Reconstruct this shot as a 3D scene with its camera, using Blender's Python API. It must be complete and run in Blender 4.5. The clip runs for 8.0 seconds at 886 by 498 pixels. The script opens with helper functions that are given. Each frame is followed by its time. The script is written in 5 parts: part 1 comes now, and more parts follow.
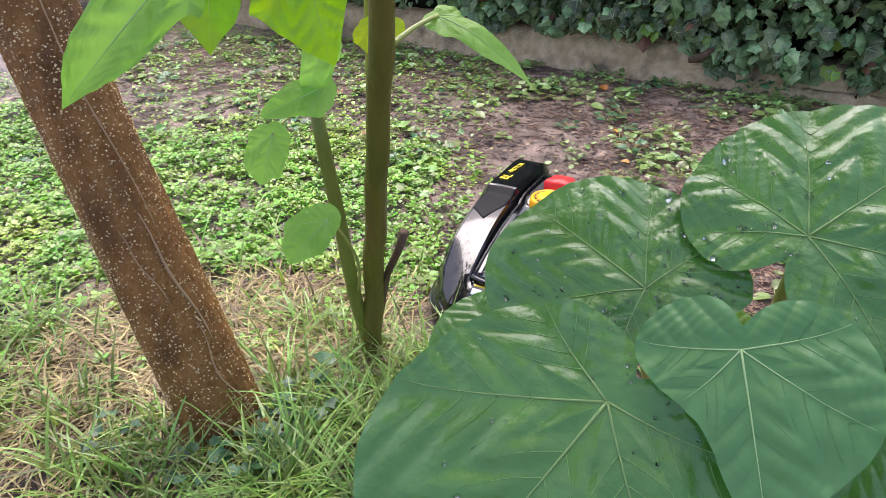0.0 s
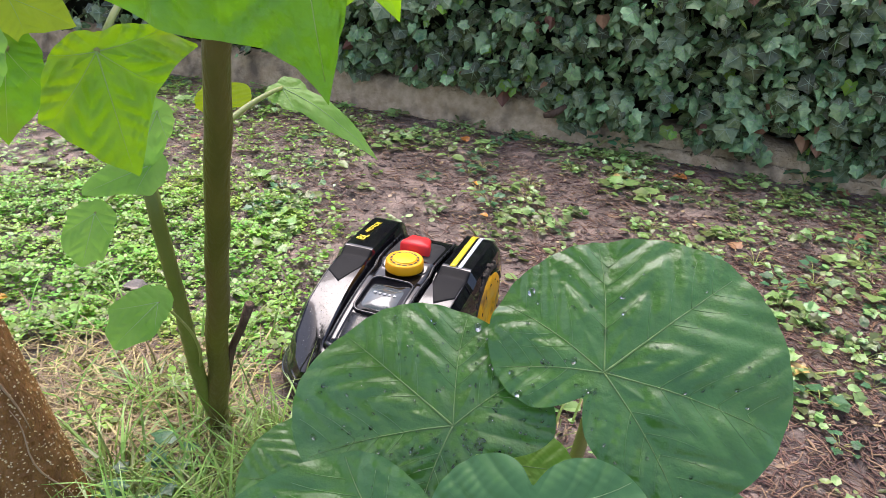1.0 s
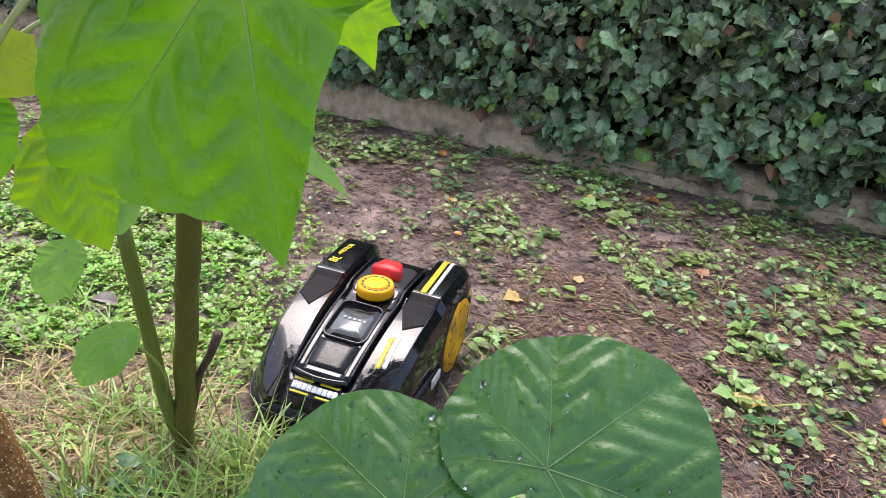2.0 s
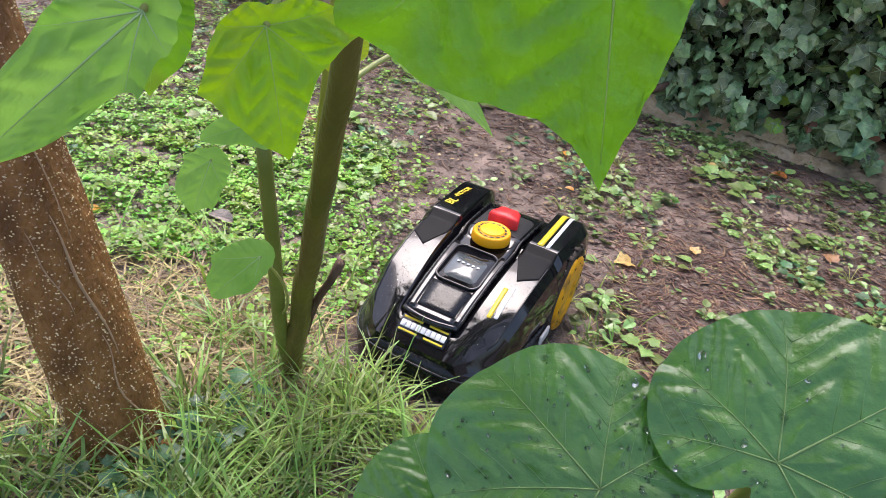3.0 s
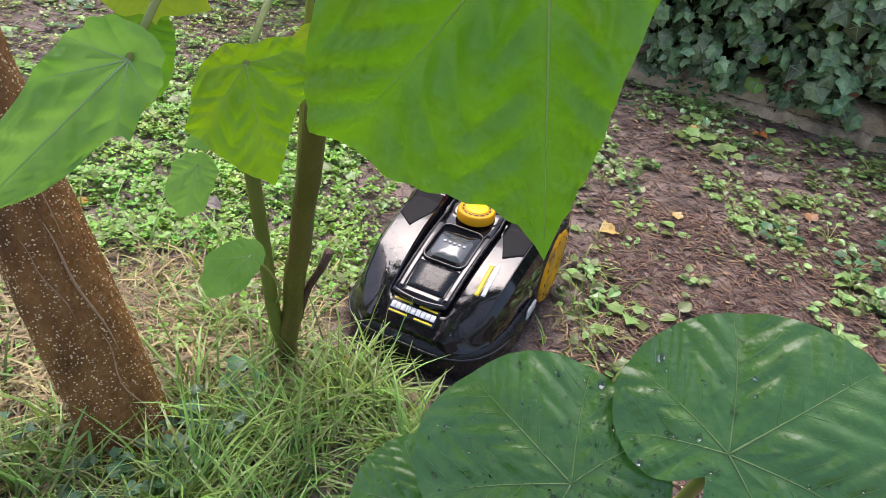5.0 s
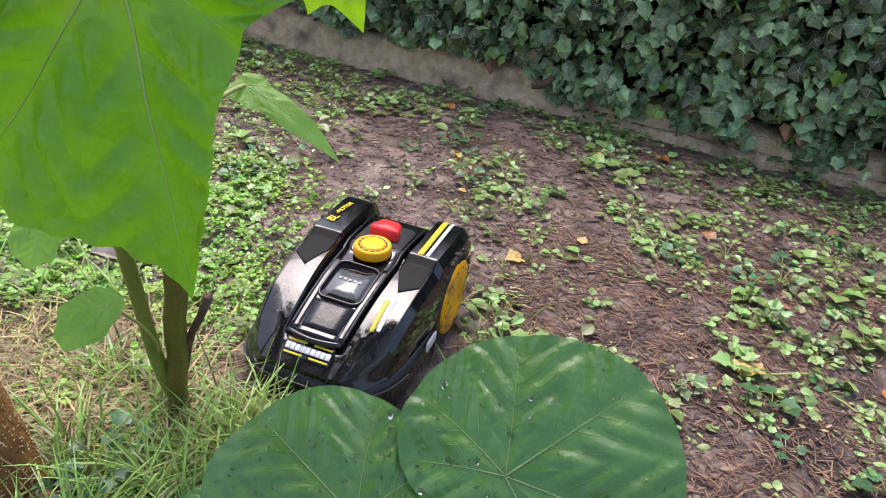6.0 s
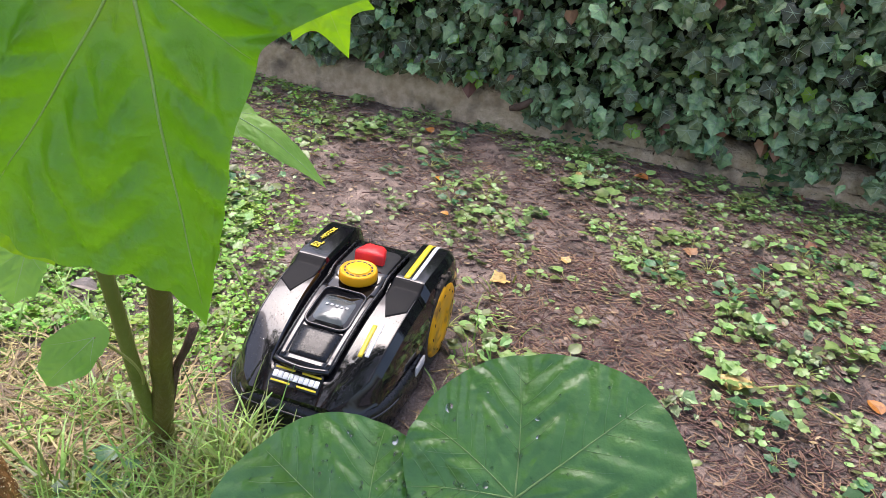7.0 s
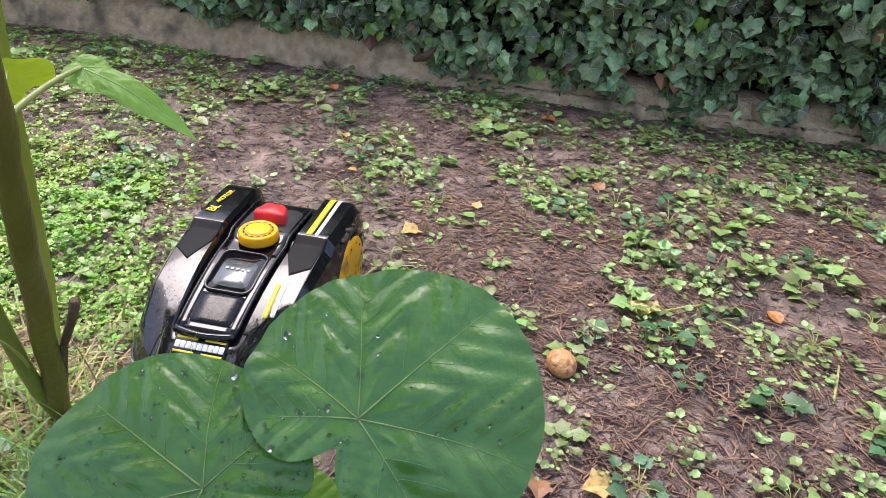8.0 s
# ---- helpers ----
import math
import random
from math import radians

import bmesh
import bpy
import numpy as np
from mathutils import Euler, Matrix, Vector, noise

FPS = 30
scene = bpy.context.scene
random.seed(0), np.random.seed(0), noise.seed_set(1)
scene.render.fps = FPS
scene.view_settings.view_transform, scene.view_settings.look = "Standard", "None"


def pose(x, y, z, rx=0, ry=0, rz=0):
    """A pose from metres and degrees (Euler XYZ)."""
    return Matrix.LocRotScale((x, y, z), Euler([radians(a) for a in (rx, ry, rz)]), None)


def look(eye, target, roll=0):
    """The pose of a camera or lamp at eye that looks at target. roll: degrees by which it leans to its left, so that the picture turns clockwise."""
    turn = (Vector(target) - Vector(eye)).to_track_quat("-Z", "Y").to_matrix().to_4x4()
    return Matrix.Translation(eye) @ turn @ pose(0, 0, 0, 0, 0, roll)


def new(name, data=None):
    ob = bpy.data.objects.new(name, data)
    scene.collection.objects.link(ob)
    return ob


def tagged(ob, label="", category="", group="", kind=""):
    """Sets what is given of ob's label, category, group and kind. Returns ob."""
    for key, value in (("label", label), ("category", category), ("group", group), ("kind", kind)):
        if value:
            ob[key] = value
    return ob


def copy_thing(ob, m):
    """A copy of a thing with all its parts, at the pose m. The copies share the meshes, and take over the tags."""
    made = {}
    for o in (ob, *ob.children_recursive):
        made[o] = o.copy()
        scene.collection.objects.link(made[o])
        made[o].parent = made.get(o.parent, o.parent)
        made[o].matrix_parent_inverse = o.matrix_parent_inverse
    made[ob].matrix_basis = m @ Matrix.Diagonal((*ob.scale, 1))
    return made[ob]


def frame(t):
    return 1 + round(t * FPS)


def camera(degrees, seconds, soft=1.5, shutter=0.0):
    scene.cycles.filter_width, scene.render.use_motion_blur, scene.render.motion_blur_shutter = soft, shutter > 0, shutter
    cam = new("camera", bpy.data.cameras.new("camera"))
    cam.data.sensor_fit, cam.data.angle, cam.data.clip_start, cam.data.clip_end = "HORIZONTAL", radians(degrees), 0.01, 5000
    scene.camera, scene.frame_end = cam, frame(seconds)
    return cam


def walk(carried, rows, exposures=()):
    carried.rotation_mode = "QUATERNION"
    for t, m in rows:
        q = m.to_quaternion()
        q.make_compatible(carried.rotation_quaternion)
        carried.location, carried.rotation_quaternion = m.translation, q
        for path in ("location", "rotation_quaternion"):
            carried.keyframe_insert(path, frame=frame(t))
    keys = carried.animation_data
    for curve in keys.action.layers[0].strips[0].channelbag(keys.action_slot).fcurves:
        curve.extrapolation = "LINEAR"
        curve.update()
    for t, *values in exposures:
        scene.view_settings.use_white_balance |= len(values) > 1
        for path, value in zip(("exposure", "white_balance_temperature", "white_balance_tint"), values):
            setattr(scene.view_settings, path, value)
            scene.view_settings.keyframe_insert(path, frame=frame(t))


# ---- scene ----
cam = camera(64.0, 8.0, soft=0.35)
PATH = [
    (0, (0.137, -0.034, 0.869), (-0.369, 1.641, -0.1), -0.7),
    (0.5, (0.156, -0.034, 0.88), (-0.226, 1.693, -0.055), 0.9),
    (1, (0.165, 0.009, 0.915), (-0.006, 1.801, 0.043), 4.2),
    (1.2, (0.175, 0.032, 0.933), (0.044, 1.842, 0.093), 5.3),
    (2.3, (0.169, 0.013, 0.98), (0.04, 1.799, 0.09), 7.9),
    (2.5, (0.165, 0.033, 0.957), (-0.004, 1.804, 0.044), 8.9),
    (3, (0.094, 0.047, 0.934), (-0.209, 1.743, -0.083), 10.2),
    (3.5, (0.058, 0.052, 0.924), (-0.289, 1.693, -0.166), 10.9),
    (4, (0.047, 0.042, 0.927), (-0.309, 1.665, -0.187), 12.1),
    (4.2, (0.051, 0.044, 0.926), (-0.309, 1.663, -0.193), 12.0),
    (5.3, (0.135, 0.037, 0.992), (-0.07, 1.71, -0.086), 7.5),
    (5.5, (0.165, 0.048, 0.984), (-0.011, 1.738, -0.07), 7.8),
    (6, (0.194, 0.053, 0.994), (0.077, 1.782, -0.004), 8.0),
    (6.5, (0.189, 0.047, 1.007), (0.085, 1.806, 0.06), 7.0),
    (7, (0.182, 0.053, 0.99), (0.11, 1.82, 0.056), 7.2),
    (7.5, (0.198, 0.069, 0.975), (0.266, 1.831, 0.032), 7.0),
    (8, (0.243, 0.06, 0.962), (0.372, 1.781, -0.048), 5.2),
]
walk(cam, [(t, look(eye, target, roll)) for t, eye, target, roll in PATH],
     [(t, stops, 6300, 16) for t, stops in ((0, 1.42), (1, 1.34), (2.5, 1.30), (3.2, 1.28), (4.2, 1.10), (5.5, 1.16), (6.5, 1.30), (8, 1.34))])

# ---- world and light ----
world = bpy.data.worlds.new("overcast")
scene.world = world
world.use_nodes = True
wn = world.node_tree
sky = wn.nodes.new("ShaderNodeTexSky")
sky.sky_type = "NISHITA"
sky.sun_disc = False
sky.sun_elevation, sky.sun_rotation = radians(67), radians(-29)
sky.air_density, sky.dust_density, sky.ozone_density = 1.0, 5.0, 0.7
wn.links.new(sky.outputs[0], wn.nodes["Background"].inputs[0])
wn.nodes["Background"].inputs[1].default_value = 0.145

sun = new("sun", bpy.data.lights.new("sun", "SUN"))
sun.data.energy, sun.data.angle, sun.data.color = 0.85, radians(36), (1.0, 0.965, 0.96)
sun.matrix_world = look((-1.2, 3.6, 6.0), (0.0, 1.4, 0))

# ---- materials ----


def material(name, base, second, scale, rough, spec=0.5, bump=0.0, bump_scale=60.0, detail=6.0, spread=0.25,
             random_value=0.0, translucent=0.0, coat=0.0, metal=0.0, island=False, stretch=(1, 1, 1), third=None, third_scale=3.0,
             rough_spread=0.0):
    """Two colours mixed by noise, a third in larger stains, gloss and relief."""
    m = bpy.data.materials.new(name)
    m.use_nodes = True
    t = m.node_tree
    n, link = t.nodes, t.links.new
    b = n["Principled BSDF"]
    co = n.new("ShaderNodeTexCoord")
    mp = n.new("ShaderNodeMapping")
    mp.inputs["Scale"].default_value = stretch
    link(co.outputs["Object"], mp.inputs[0])
    no = n.new("ShaderNodeTexNoise")
    no.inputs["Scale"].default_value, no.inputs["Detail"].default_value = scale, detail
    link(mp.outputs[0], no.inputs["Vector"])
    ra = n.new("ShaderNodeMapRange")
    ra.inputs[1].default_value, ra.inputs[2].default_value = 0.5 - spread, 0.5 + spread
    link(no.outputs[0], ra.inputs[0])
    mix = n.new("ShaderNodeMix")
    mix.data_type = "RGBA"
    mix.inputs[6].default_value, mix.inputs[7].default_value = (*base, 1), (*second, 1)
    link(ra.outputs[0], mix.inputs[0])
    out = mix.outputs[2]
    if third:
        no3 = n.new("ShaderNodeTexNoise")
        no3.inputs["Scale"].default_value, no3.inputs["Detail"].default_value = third_scale, 4
        link(mp.outputs[0], no3.inputs["Vector"])
        r3 = n.new("ShaderNodeMapRange")
        r3.inputs[1].default_value, r3.inputs[2].default_value = 0.5, 0.68
        link(no3.outputs[0], r3.inputs[0])
        m3 = n.new("ShaderNodeMix")
        m3.data_type = "RGBA"
        m3.inputs[7].default_value = (*third, 1)
        link(out, m3.inputs[6])
        link(r3.outputs[0], m3.inputs[0])
        out = m3.outputs[2]
    if random_value:
        if island:
            rnd = n.new("ShaderNodeNewGeometry").outputs["Random Per Island"]
        else:
            rnd = n.new("ShaderNodeObjectInfo").outputs["Random"]
        r2 = n.new("ShaderNodeMapRange")
        r2.inputs[3].default_value, r2.inputs[4].default_value = 1 - random_value, 1 + random_value
        link(rnd, r2.inputs[0])
        hs = n.new("ShaderNodeHueSaturation")
        hu = n.new("ShaderNodeMapRange")
        hu.inputs[3].default_value, hu.inputs[4].default_value = 0.5 - 0.05 * random_value, 0.5 + 0.05 * random_value
        link(rnd, hu.inputs[0])
        link(hu.outputs[0], hs.inputs["Hue"])
        link(r2.outputs[0], hs.inputs["Value"])
        link(out, hs.inputs["Color"])
        out = hs.outputs[0]
    link(out, b.inputs["Base Color"])
    b.inputs["Roughness"].default_value = rough
    if rough_spread:
        rr = n.new("ShaderNodeMapRange")
        rr.inputs[3].default_value, rr.inputs[4].default_value = rough - rough_spread, rough + rough_spread
        link(no.outputs[0], rr.inputs[0])
        link(rr.outputs[0], b.inputs["Roughness"])
    b.inputs["Specular IOR Level"].default_value = spec
    b.inputs["Metallic"].default_value = metal
    b.inputs["Coat Weight"].default_value = coat
    b.inputs["Coat Roughness"].default_value = 0.08
    b.inputs["Coat IOR"].default_value = 1.6
    if bump:
        nb = n.new("ShaderNodeTexNoise")
        nb.inputs["Scale"].default_value, nb.inputs["Detail"].default_value = bump_scale, 8
        link(mp.outputs[0], nb.inputs["Vector"])
        bu = n.new("ShaderNodeBump")
        bu.inputs["Strength"].default_value, bu.inputs["Distance"].default_value = min(1.0, bump), 0.01
        link(nb.outputs[0], bu.inputs["Height"])
        link(bu.outputs[0], b.inputs["Normal"])
    if translucent:
        tr = n.new("ShaderNodeBsdfTranslucent")
        ga = n.new("ShaderNodeHueSaturation")
        ga.inputs["Value"].default_value = 1.6
        ga.inputs["Saturation"].default_value = 1.1
        link(out, ga.inputs["Color"])
        link(ga.outputs[0], tr.inputs[0])
        ms = n.new("ShaderNodeMixShader")
        ms.inputs[0].default_value = translucent
        link(b.outputs[0], ms.inputs[1])
        link(tr.outputs[0], ms.inputs[2])
        link(ms.outputs[0], n["Material Output"].inputs[0])
    return m


M = dict(
    mud=material("wet_mud", (0.052, 0.033, 0.027), (0.28, 0.207, 0.168), 11, 0.4, 0.5, 1.0, 140, 12, 0.15, third=(0.036, 0.023, 0.018), third_scale=3.6, rough_spread=0.42),
    crumb=material("soil_crumb", (0.07, 0.047, 0.039), (0.27, 0.2, 0.165), 60, 0.45, 0.45, 0.8, 300, random_value=0.5, island=True),
    concrete=material("rough_concrete", (0.46, 0.32, 0.18), (0.68, 0.51, 0.325), 26, 0.8, 0.3, 1.0, 80, 12, 0.18, third=(0.19, 0.14, 0.09), third_scale=7),
    bark=material("speckled_bark", (0.22, 0.092, 0.024), (0.38, 0.178, 0.052), 40, 0.5, 0.4, 1.0, 130, 10, 0.2, stretch=(1, 1, 0.55), third=(0.155, 0.068, 0.02), third_scale=16),
    lenticel=material("lenticel", (0.66, 0.46, 0.22), (0.84, 0.66, 0.40), 80, 0.7, random_value=0.3, island=True),
    bark_strip=material("bark_strip", (0.42, 0.26, 0.14), (0.52, 0.35, 0.2), 50, 0.7, bump=0.5, bump_scale=160),
    stem=material("green_stem", (0.105, 0.105, 0.014), (0.18, 0.165, 0.028), 22, 0.38, 0.4, 0.35, 140, stretch=(1, 1, 0.3), third=(0.16, 0.12, 0.035), third_scale=9),
    thin_stem=material("thin_green_stem", (0.15, 0.19, 0.028), (0.22, 0.25, 0.05), 30, 0.38, 0.4, 0.3, 140, stretch=(1, 1, 0.3)),
    shoot=material("yellow_green_shoot", (0.26, 0.30, 0.03), (0.36, 0.38, 0.06), 30, 0.38, 0.4, 0.2, 140, stretch=(1, 1, 0.3)),
    dead=material("dead_wood", (0.085, 0.052, 0.032), (0.16, 0.10, 0.065), 60, 0.7, 0.3, 0.8, 150, stretch=(1, 1, 0.3)),
    twig_pale=material("pale_twig", (0.22, 0.13, 0.07), (0.34, 0.22, 0.12), 60, 0.6, 0.3, 0.5, 150, stretch=(1, 1, 0.3)),
    petiole=material("petiole", (0.28, 0.33, 0.07), (0.36, 0.38, 0.11), 40, 0.4),
    leaf=material("broad_leaf", (0.056, 0.172, 0.028), (0.11, 0.27, 0.05), 26, 0.22, 0.6, 0.22, 110, 8, 0.25, translucent=0.16, coat=0.2, rough_spread=0.14, third=(0.075, 0.19, 0.026), third_scale=14),
    leaf_pale=material("pale_leaf", (0.085, 0.22, 0.06), (0.125, 0.285, 0.09), 30, 0.38, 0.5, 0.05, 300, translucent=0.14, rough_spread=0.15),
    leaf_bright=material("bright_leaf", (0.125, 0.31, 0.024), (0.215, 0.43, 0.04), 22, 0.27, 0.6, 0.45, 80, translucent=0.45, third=(0.20, 0.32, 0.04), third_scale=18, rough_spread=0.12),
    leaf_lime=material("lime_leaf", (0.20, 0.41, 0.02), (0.34, 0.56, 0.04), 18, 0.36, 0.5, 0.35, 90, translucent=0.45, third=(0.32, 0.46, 0.03), third_scale=14),
    leaf_yellow=material("yellow_leaf", (0.36, 0.47, 0.012), (0.45, 0.55, 0.025), 30, 0.45, translucent=0.4),
    leaf_soft=material("soft_leaf", (0.20, 0.41, 0.07), (0.33, 0.55, 0.125), 22, 0.4, 0.45, 0.3, 100, translucent=0.5),
    vein=material("vein", (0.2, 0.33, 0.09), (0.27, 0.4, 0.13), 60, 0.4, translucent=0.1),
    vein_glow=material("bright_vein", (0.32, 0.50, 0.10), (0.40, 0.57, 0.15), 60, 0.4),
    side_vein=material("side_vein", (0.13, 0.28, 0.06), (0.17, 0.33, 0.085), 60, 0.35),
    litter=material("leaf_litter", (0.14, 0.085, 0.045), (0.34, 0.24, 0.13), 14, 0.5, random_value=0.6, island=True),
    vein_dark=material("soft_vein", (0.36, 0.54, 0.2), (0.44, 0.6, 0.27), 60, 0.4),
    ivy=material("ivy_leaf", (0.056, 0.122, 0.048), (0.33, 0.42, 0.185), 34, 0.18, 0.65, 0.5, 110, random_value=0.8, island=True, translucent=0.1, rough_spread=0.12),
    ivy_one=material("ivy_leaf_single", (0.056, 0.122, 0.048), (0.33, 0.42, 0.185), 34, 0.18, 0.65, 0.5, 110, random_value=0.8, translucent=0.1, rough_spread=0.12),
    ivy_vein=material("ivy_vein", (0.2, 0.28, 0.145), (0.3, 0.38, 0.22), 40, 0.35),
    ivy_young=material("young_ivy_leaf", (0.16, 0.30, 0.03), (0.24, 0.38, 0.05), 40, 0.4, translucent=0.35, random_value=0.3),
    # near-black, so the shade deep in the hedge is in the colour
    core=material("hedge_gap_shade", (0.008, 0.012, 0.006), (0.02, 0.02, 0.012), 20, 0.9, 0.1, 0.6, 40),
    weed=material("weed_leaf", (0.15, 0.25, 0.065), (0.29, 0.39, 0.135), 30, 0.27, 0.55, 0.2, 200, random_value=0.45, translucent=0.22, third=(0.3, 0.37, 0.12), third_scale=25),
    sprig=material("sprig_leaf", (0.13, 0.22, 0.06), (0.29, 0.385, 0.135), 9, 0.32, 0.55, random_value=0.65, island=True, translucent=0.22),
    weed_dark=material("dark_weed_leaf", (0.04, 0.12, 0.045), (0.08, 0.18, 0.07), 30, 0.35, 0.5, 0.2, 200, random_value=0.35, translucent=0.15),
    clover=material("clover", (0.10, 0.24, 0.025), (0.30, 0.47, 0.08), 9, 0.33, 0.5, random_value=0.65, island=True, translucent=0.28, third=(0.34, 0.42, 0.08), third_scale=3),
    grass=material("grass_blade", (0.085, 0.175, 0.026), (0.31, 0.42, 0.09), 7, 0.36, 0.5, random_value=0.6, island=True, translucent=0.22),
    straw=material("straw_blade", (0.21, 0.145, 0.055), (0.42, 0.325, 0.155), 9, 0.55, random_value=0.55, island=True, translucent=0.12),
    needle=material("brown_needle", (0.07, 0.032, 0.022), (0.25, 0.14, 0.09), 12, 0.5, random_value=0.6, island=True),
    autumn=material("autumn_leaf", (0.42, 0.16, 0.02), (0.55, 0.27, 0.04), 50, 0.45, random_value=0.25, translucent=0.15, third=(0.25, 0.09, 0.02), third_scale=60),
    autumn_yellow=material("yellow_fallen_leaf", (0.5, 0.33, 0.09), (0.6, 0.45, 0.17), 60, 0.45, third=(0.3, 0.17, 0.06), third_scale=70, translucent=0.1),
    dry=material("dry_leaf", (0.15, 0.06, 0.03), (0.26, 0.12, 0.06), 60, 0.6, random_value=0.3),
    crown=material("crown_leaf", (0.04, 0.09, 0.02), (0.09, 0.16, 0.035), 3, 0.4, 0.4, random_value=0.5, island=True, translucent=0.2),
    fruit=material("bruised_fruit", (0.46, 0.22, 0.075), (0.58, 0.33, 0.14), 40, 0.42, 0.5, 0.6, 90, third=(0.24, 0.10, 0.045), third_scale=60),
    stone=material("pebble", (0.2, 0.17, 0.14), (0.34, 0.3, 0.26), 40, 0.6, bump=0.3, bump_scale=200, random_value=0.3, island=True),
    gloss=material("gloss_black_plastic", (0.004, 0.004, 0.005), (0.008, 0.008, 0.010), 60, 0.045, 0.5, 0.01, 200, coat=0.15, rough_spread=0.04),
    satin=material("satin_black_plastic", (0.006, 0.006, 0.007), (0.012, 0.012, 0.013), 90, 0.28, 0.4, 0.1, 500, rough_spread=0.12),
    matt=material("matt_black_plastic", (0.005, 0.005, 0.006), (0.009, 0.009, 0.010), 90, 0.55, 0.12, 0.1, 500, rough_spread=0.1),
    groove=material("groove_black", (0.004, 0.004, 0.004), (0.008, 0.008, 0.008), 60, 0.6),
    rubber=material("muddy_rubber", (0.018, 0.016, 0.014), (0.07, 0.055, 0.042), 30, 0.8, 0.3, 0.5, 200),
    yellow=material("yellow_plastic", (0.82, 0.36, 0.003), (0.86, 0.41, 0.005), 30, 0.4, 0.3, 0.1, 300),
    yellow_top=material("yellow_button_top", (0.9, 0.58, 0.006), (0.93, 0.63, 0.01), 30, 0.4, 0.3),
    hub=material("muddy_yellow_hub", (0.74, 0.34, 0.005), (0.8, 0.40, 0.008), 30, 0.42, 0.3, third=(0.3, 0.15, 0.03), third_scale=26),
    paint_yellow=material("yellow_print", (0.68, 0.52, 0.015), (0.74, 0.58, 0.03), 50, 0.35),
    paint_white=material("white_print", (0.72, 0.72, 0.72), (0.8, 0.8, 0.8), 50, 0.35),
    red=material("red_plastic", (0.62, 0.02, 0.022), (0.7, 0.032, 0.03), 40, 0.42, 0.35, 0.1, 300),
    screen=material("display_glass", (0.05, 0.06, 0.062), (0.10, 0.115, 0.118), 40, 0.1, 0.5, coat=0.5),
    sticker=material("grey_sticker", (0.4, 0.4, 0.4), (0.55, 0.55, 0.55), 60, 0.5),
)
drop = bpy.data.materials.new("water_drop")
drop.use_nodes = True
drop.node_tree.nodes["Principled BSDF"].inputs["Transmission Weight"].default_value = 1.0
drop.node_tree.nodes["Principled BSDF"].inputs["Roughness"].default_value = 0.02
drop.node_tree.nodes["Principled BSDF"].inputs["IOR"].default_value = 1.33
M["drop"] = drop

# ---- mesh helpers ----
rng = random.Random(11)


def mesh_of(name, verts, faces, mat, smooth=True, second=None, second_from=None):
    me = bpy.data.meshes.new(name)
    me.from_pydata([tuple(v) for v in verts], [], faces)
    me.materials.append(mat)
    if second:
        me.materials.append(second)
        me.polygons.foreach_set("material_index", second_from)
    if smooth:
        me.polygons.foreach_set("use_smooth", [True] * len(me.polygons))
    me.update()
    return me


def part(name, data, mat, parent=None, label="", smooth=True):
    """One mesh object from a bmesh, under its thing."""
    if isinstance(data, bmesh.types.BMesh):
        bmesh.ops.recalc_face_normals(data, faces=data.faces)
        me = bpy.data.meshes.new(name)
        data.to_mesh(me)
        data.free()
        me.materials.append(mat)
        if smooth:
            me.polygons.foreach_set("use_smooth", [True] * len(me.polygons))
    else:
        me = data
    ob = new(name, me)
    if parent:
        ob.parent = parent
    if label:
        tagged(ob, label)
    return ob


def thing(name, m, label, category, group="", kind=""):
    ob = new(name)
    ob.empty_display_size = 0.02
    ob.matrix_world = m
    return tagged(ob, label, category, group, kind)


def tube(points, radii, sides=10, cap=True):
    """Vertices and faces of a tapering tube along points."""
    pts = [Vector(p) for p in points]
    verts, faces = [], []
    up = Vector((0.31, 0.17, 0.93)).normalized()
    for i, p in enumerate(pts):
        d = (pts[min(i + 1, len(pts) - 1)] - pts[max(i - 1, 0)]).normalized()
        a = d.cross(up)
        a = (a if a.length > 0.1 else d.cross(Vector((1, 0, 0)))).normalized()
        b = d.cross(a)
        for k in range(sides):
            w = 2 * math.pi * k / sides
            verts.append(p + (a * math.cos(w) + b * math.sin(w)) * radii[i])
    for i in range(len(pts) - 1):
        for k in range(sides):
            q = (k + 1) % sides
            faces.append((i * sides + k, i * sides + q, (i + 1) * sides + q, (i + 1) * sides + k))
    if cap:
        faces.append(tuple(range(sides))[::-1])
        faces.append(tuple((len(pts) - 1) * sides + k for k in range(sides)))
    return verts, faces


def bend(a, b, sag, n=10):
    """Points from a to b with a middle moved by sag."""
    a, b, s = Vector(a), Vector(b), Vector(sag)
    return [a.lerp(b, i / n) + s * (4 * (i / n) * (1 - i / n)) for i in range(n + 1)]


def box_bm(sx, sy, sz, bevel=0.0, at=(0, 0, 0), segments=2):
    bm = bmesh.new()
    bmesh.ops.create_cube(bm, size=1)
    bmesh.ops.scale(bm, vec=(sx, sy, sz), verts=bm.verts)
    if bevel:
        bmesh.ops.bevel(bm, geom=bm.edges[:], offset=bevel, segments=segments, profile=0.5, affect="EDGES")
    bmesh.ops.translate(bm, vec=at, verts=bm.verts)
    return bm


def grass_zone(x, y):
    """How grassy the ground is near the tree and the sapling, 0 to 1."""
    d = math.hypot((x + 0.52) / 0.55, (y - 0.72) / 0.42)
    return max(0.0, min(1.0, 1.6 - d))


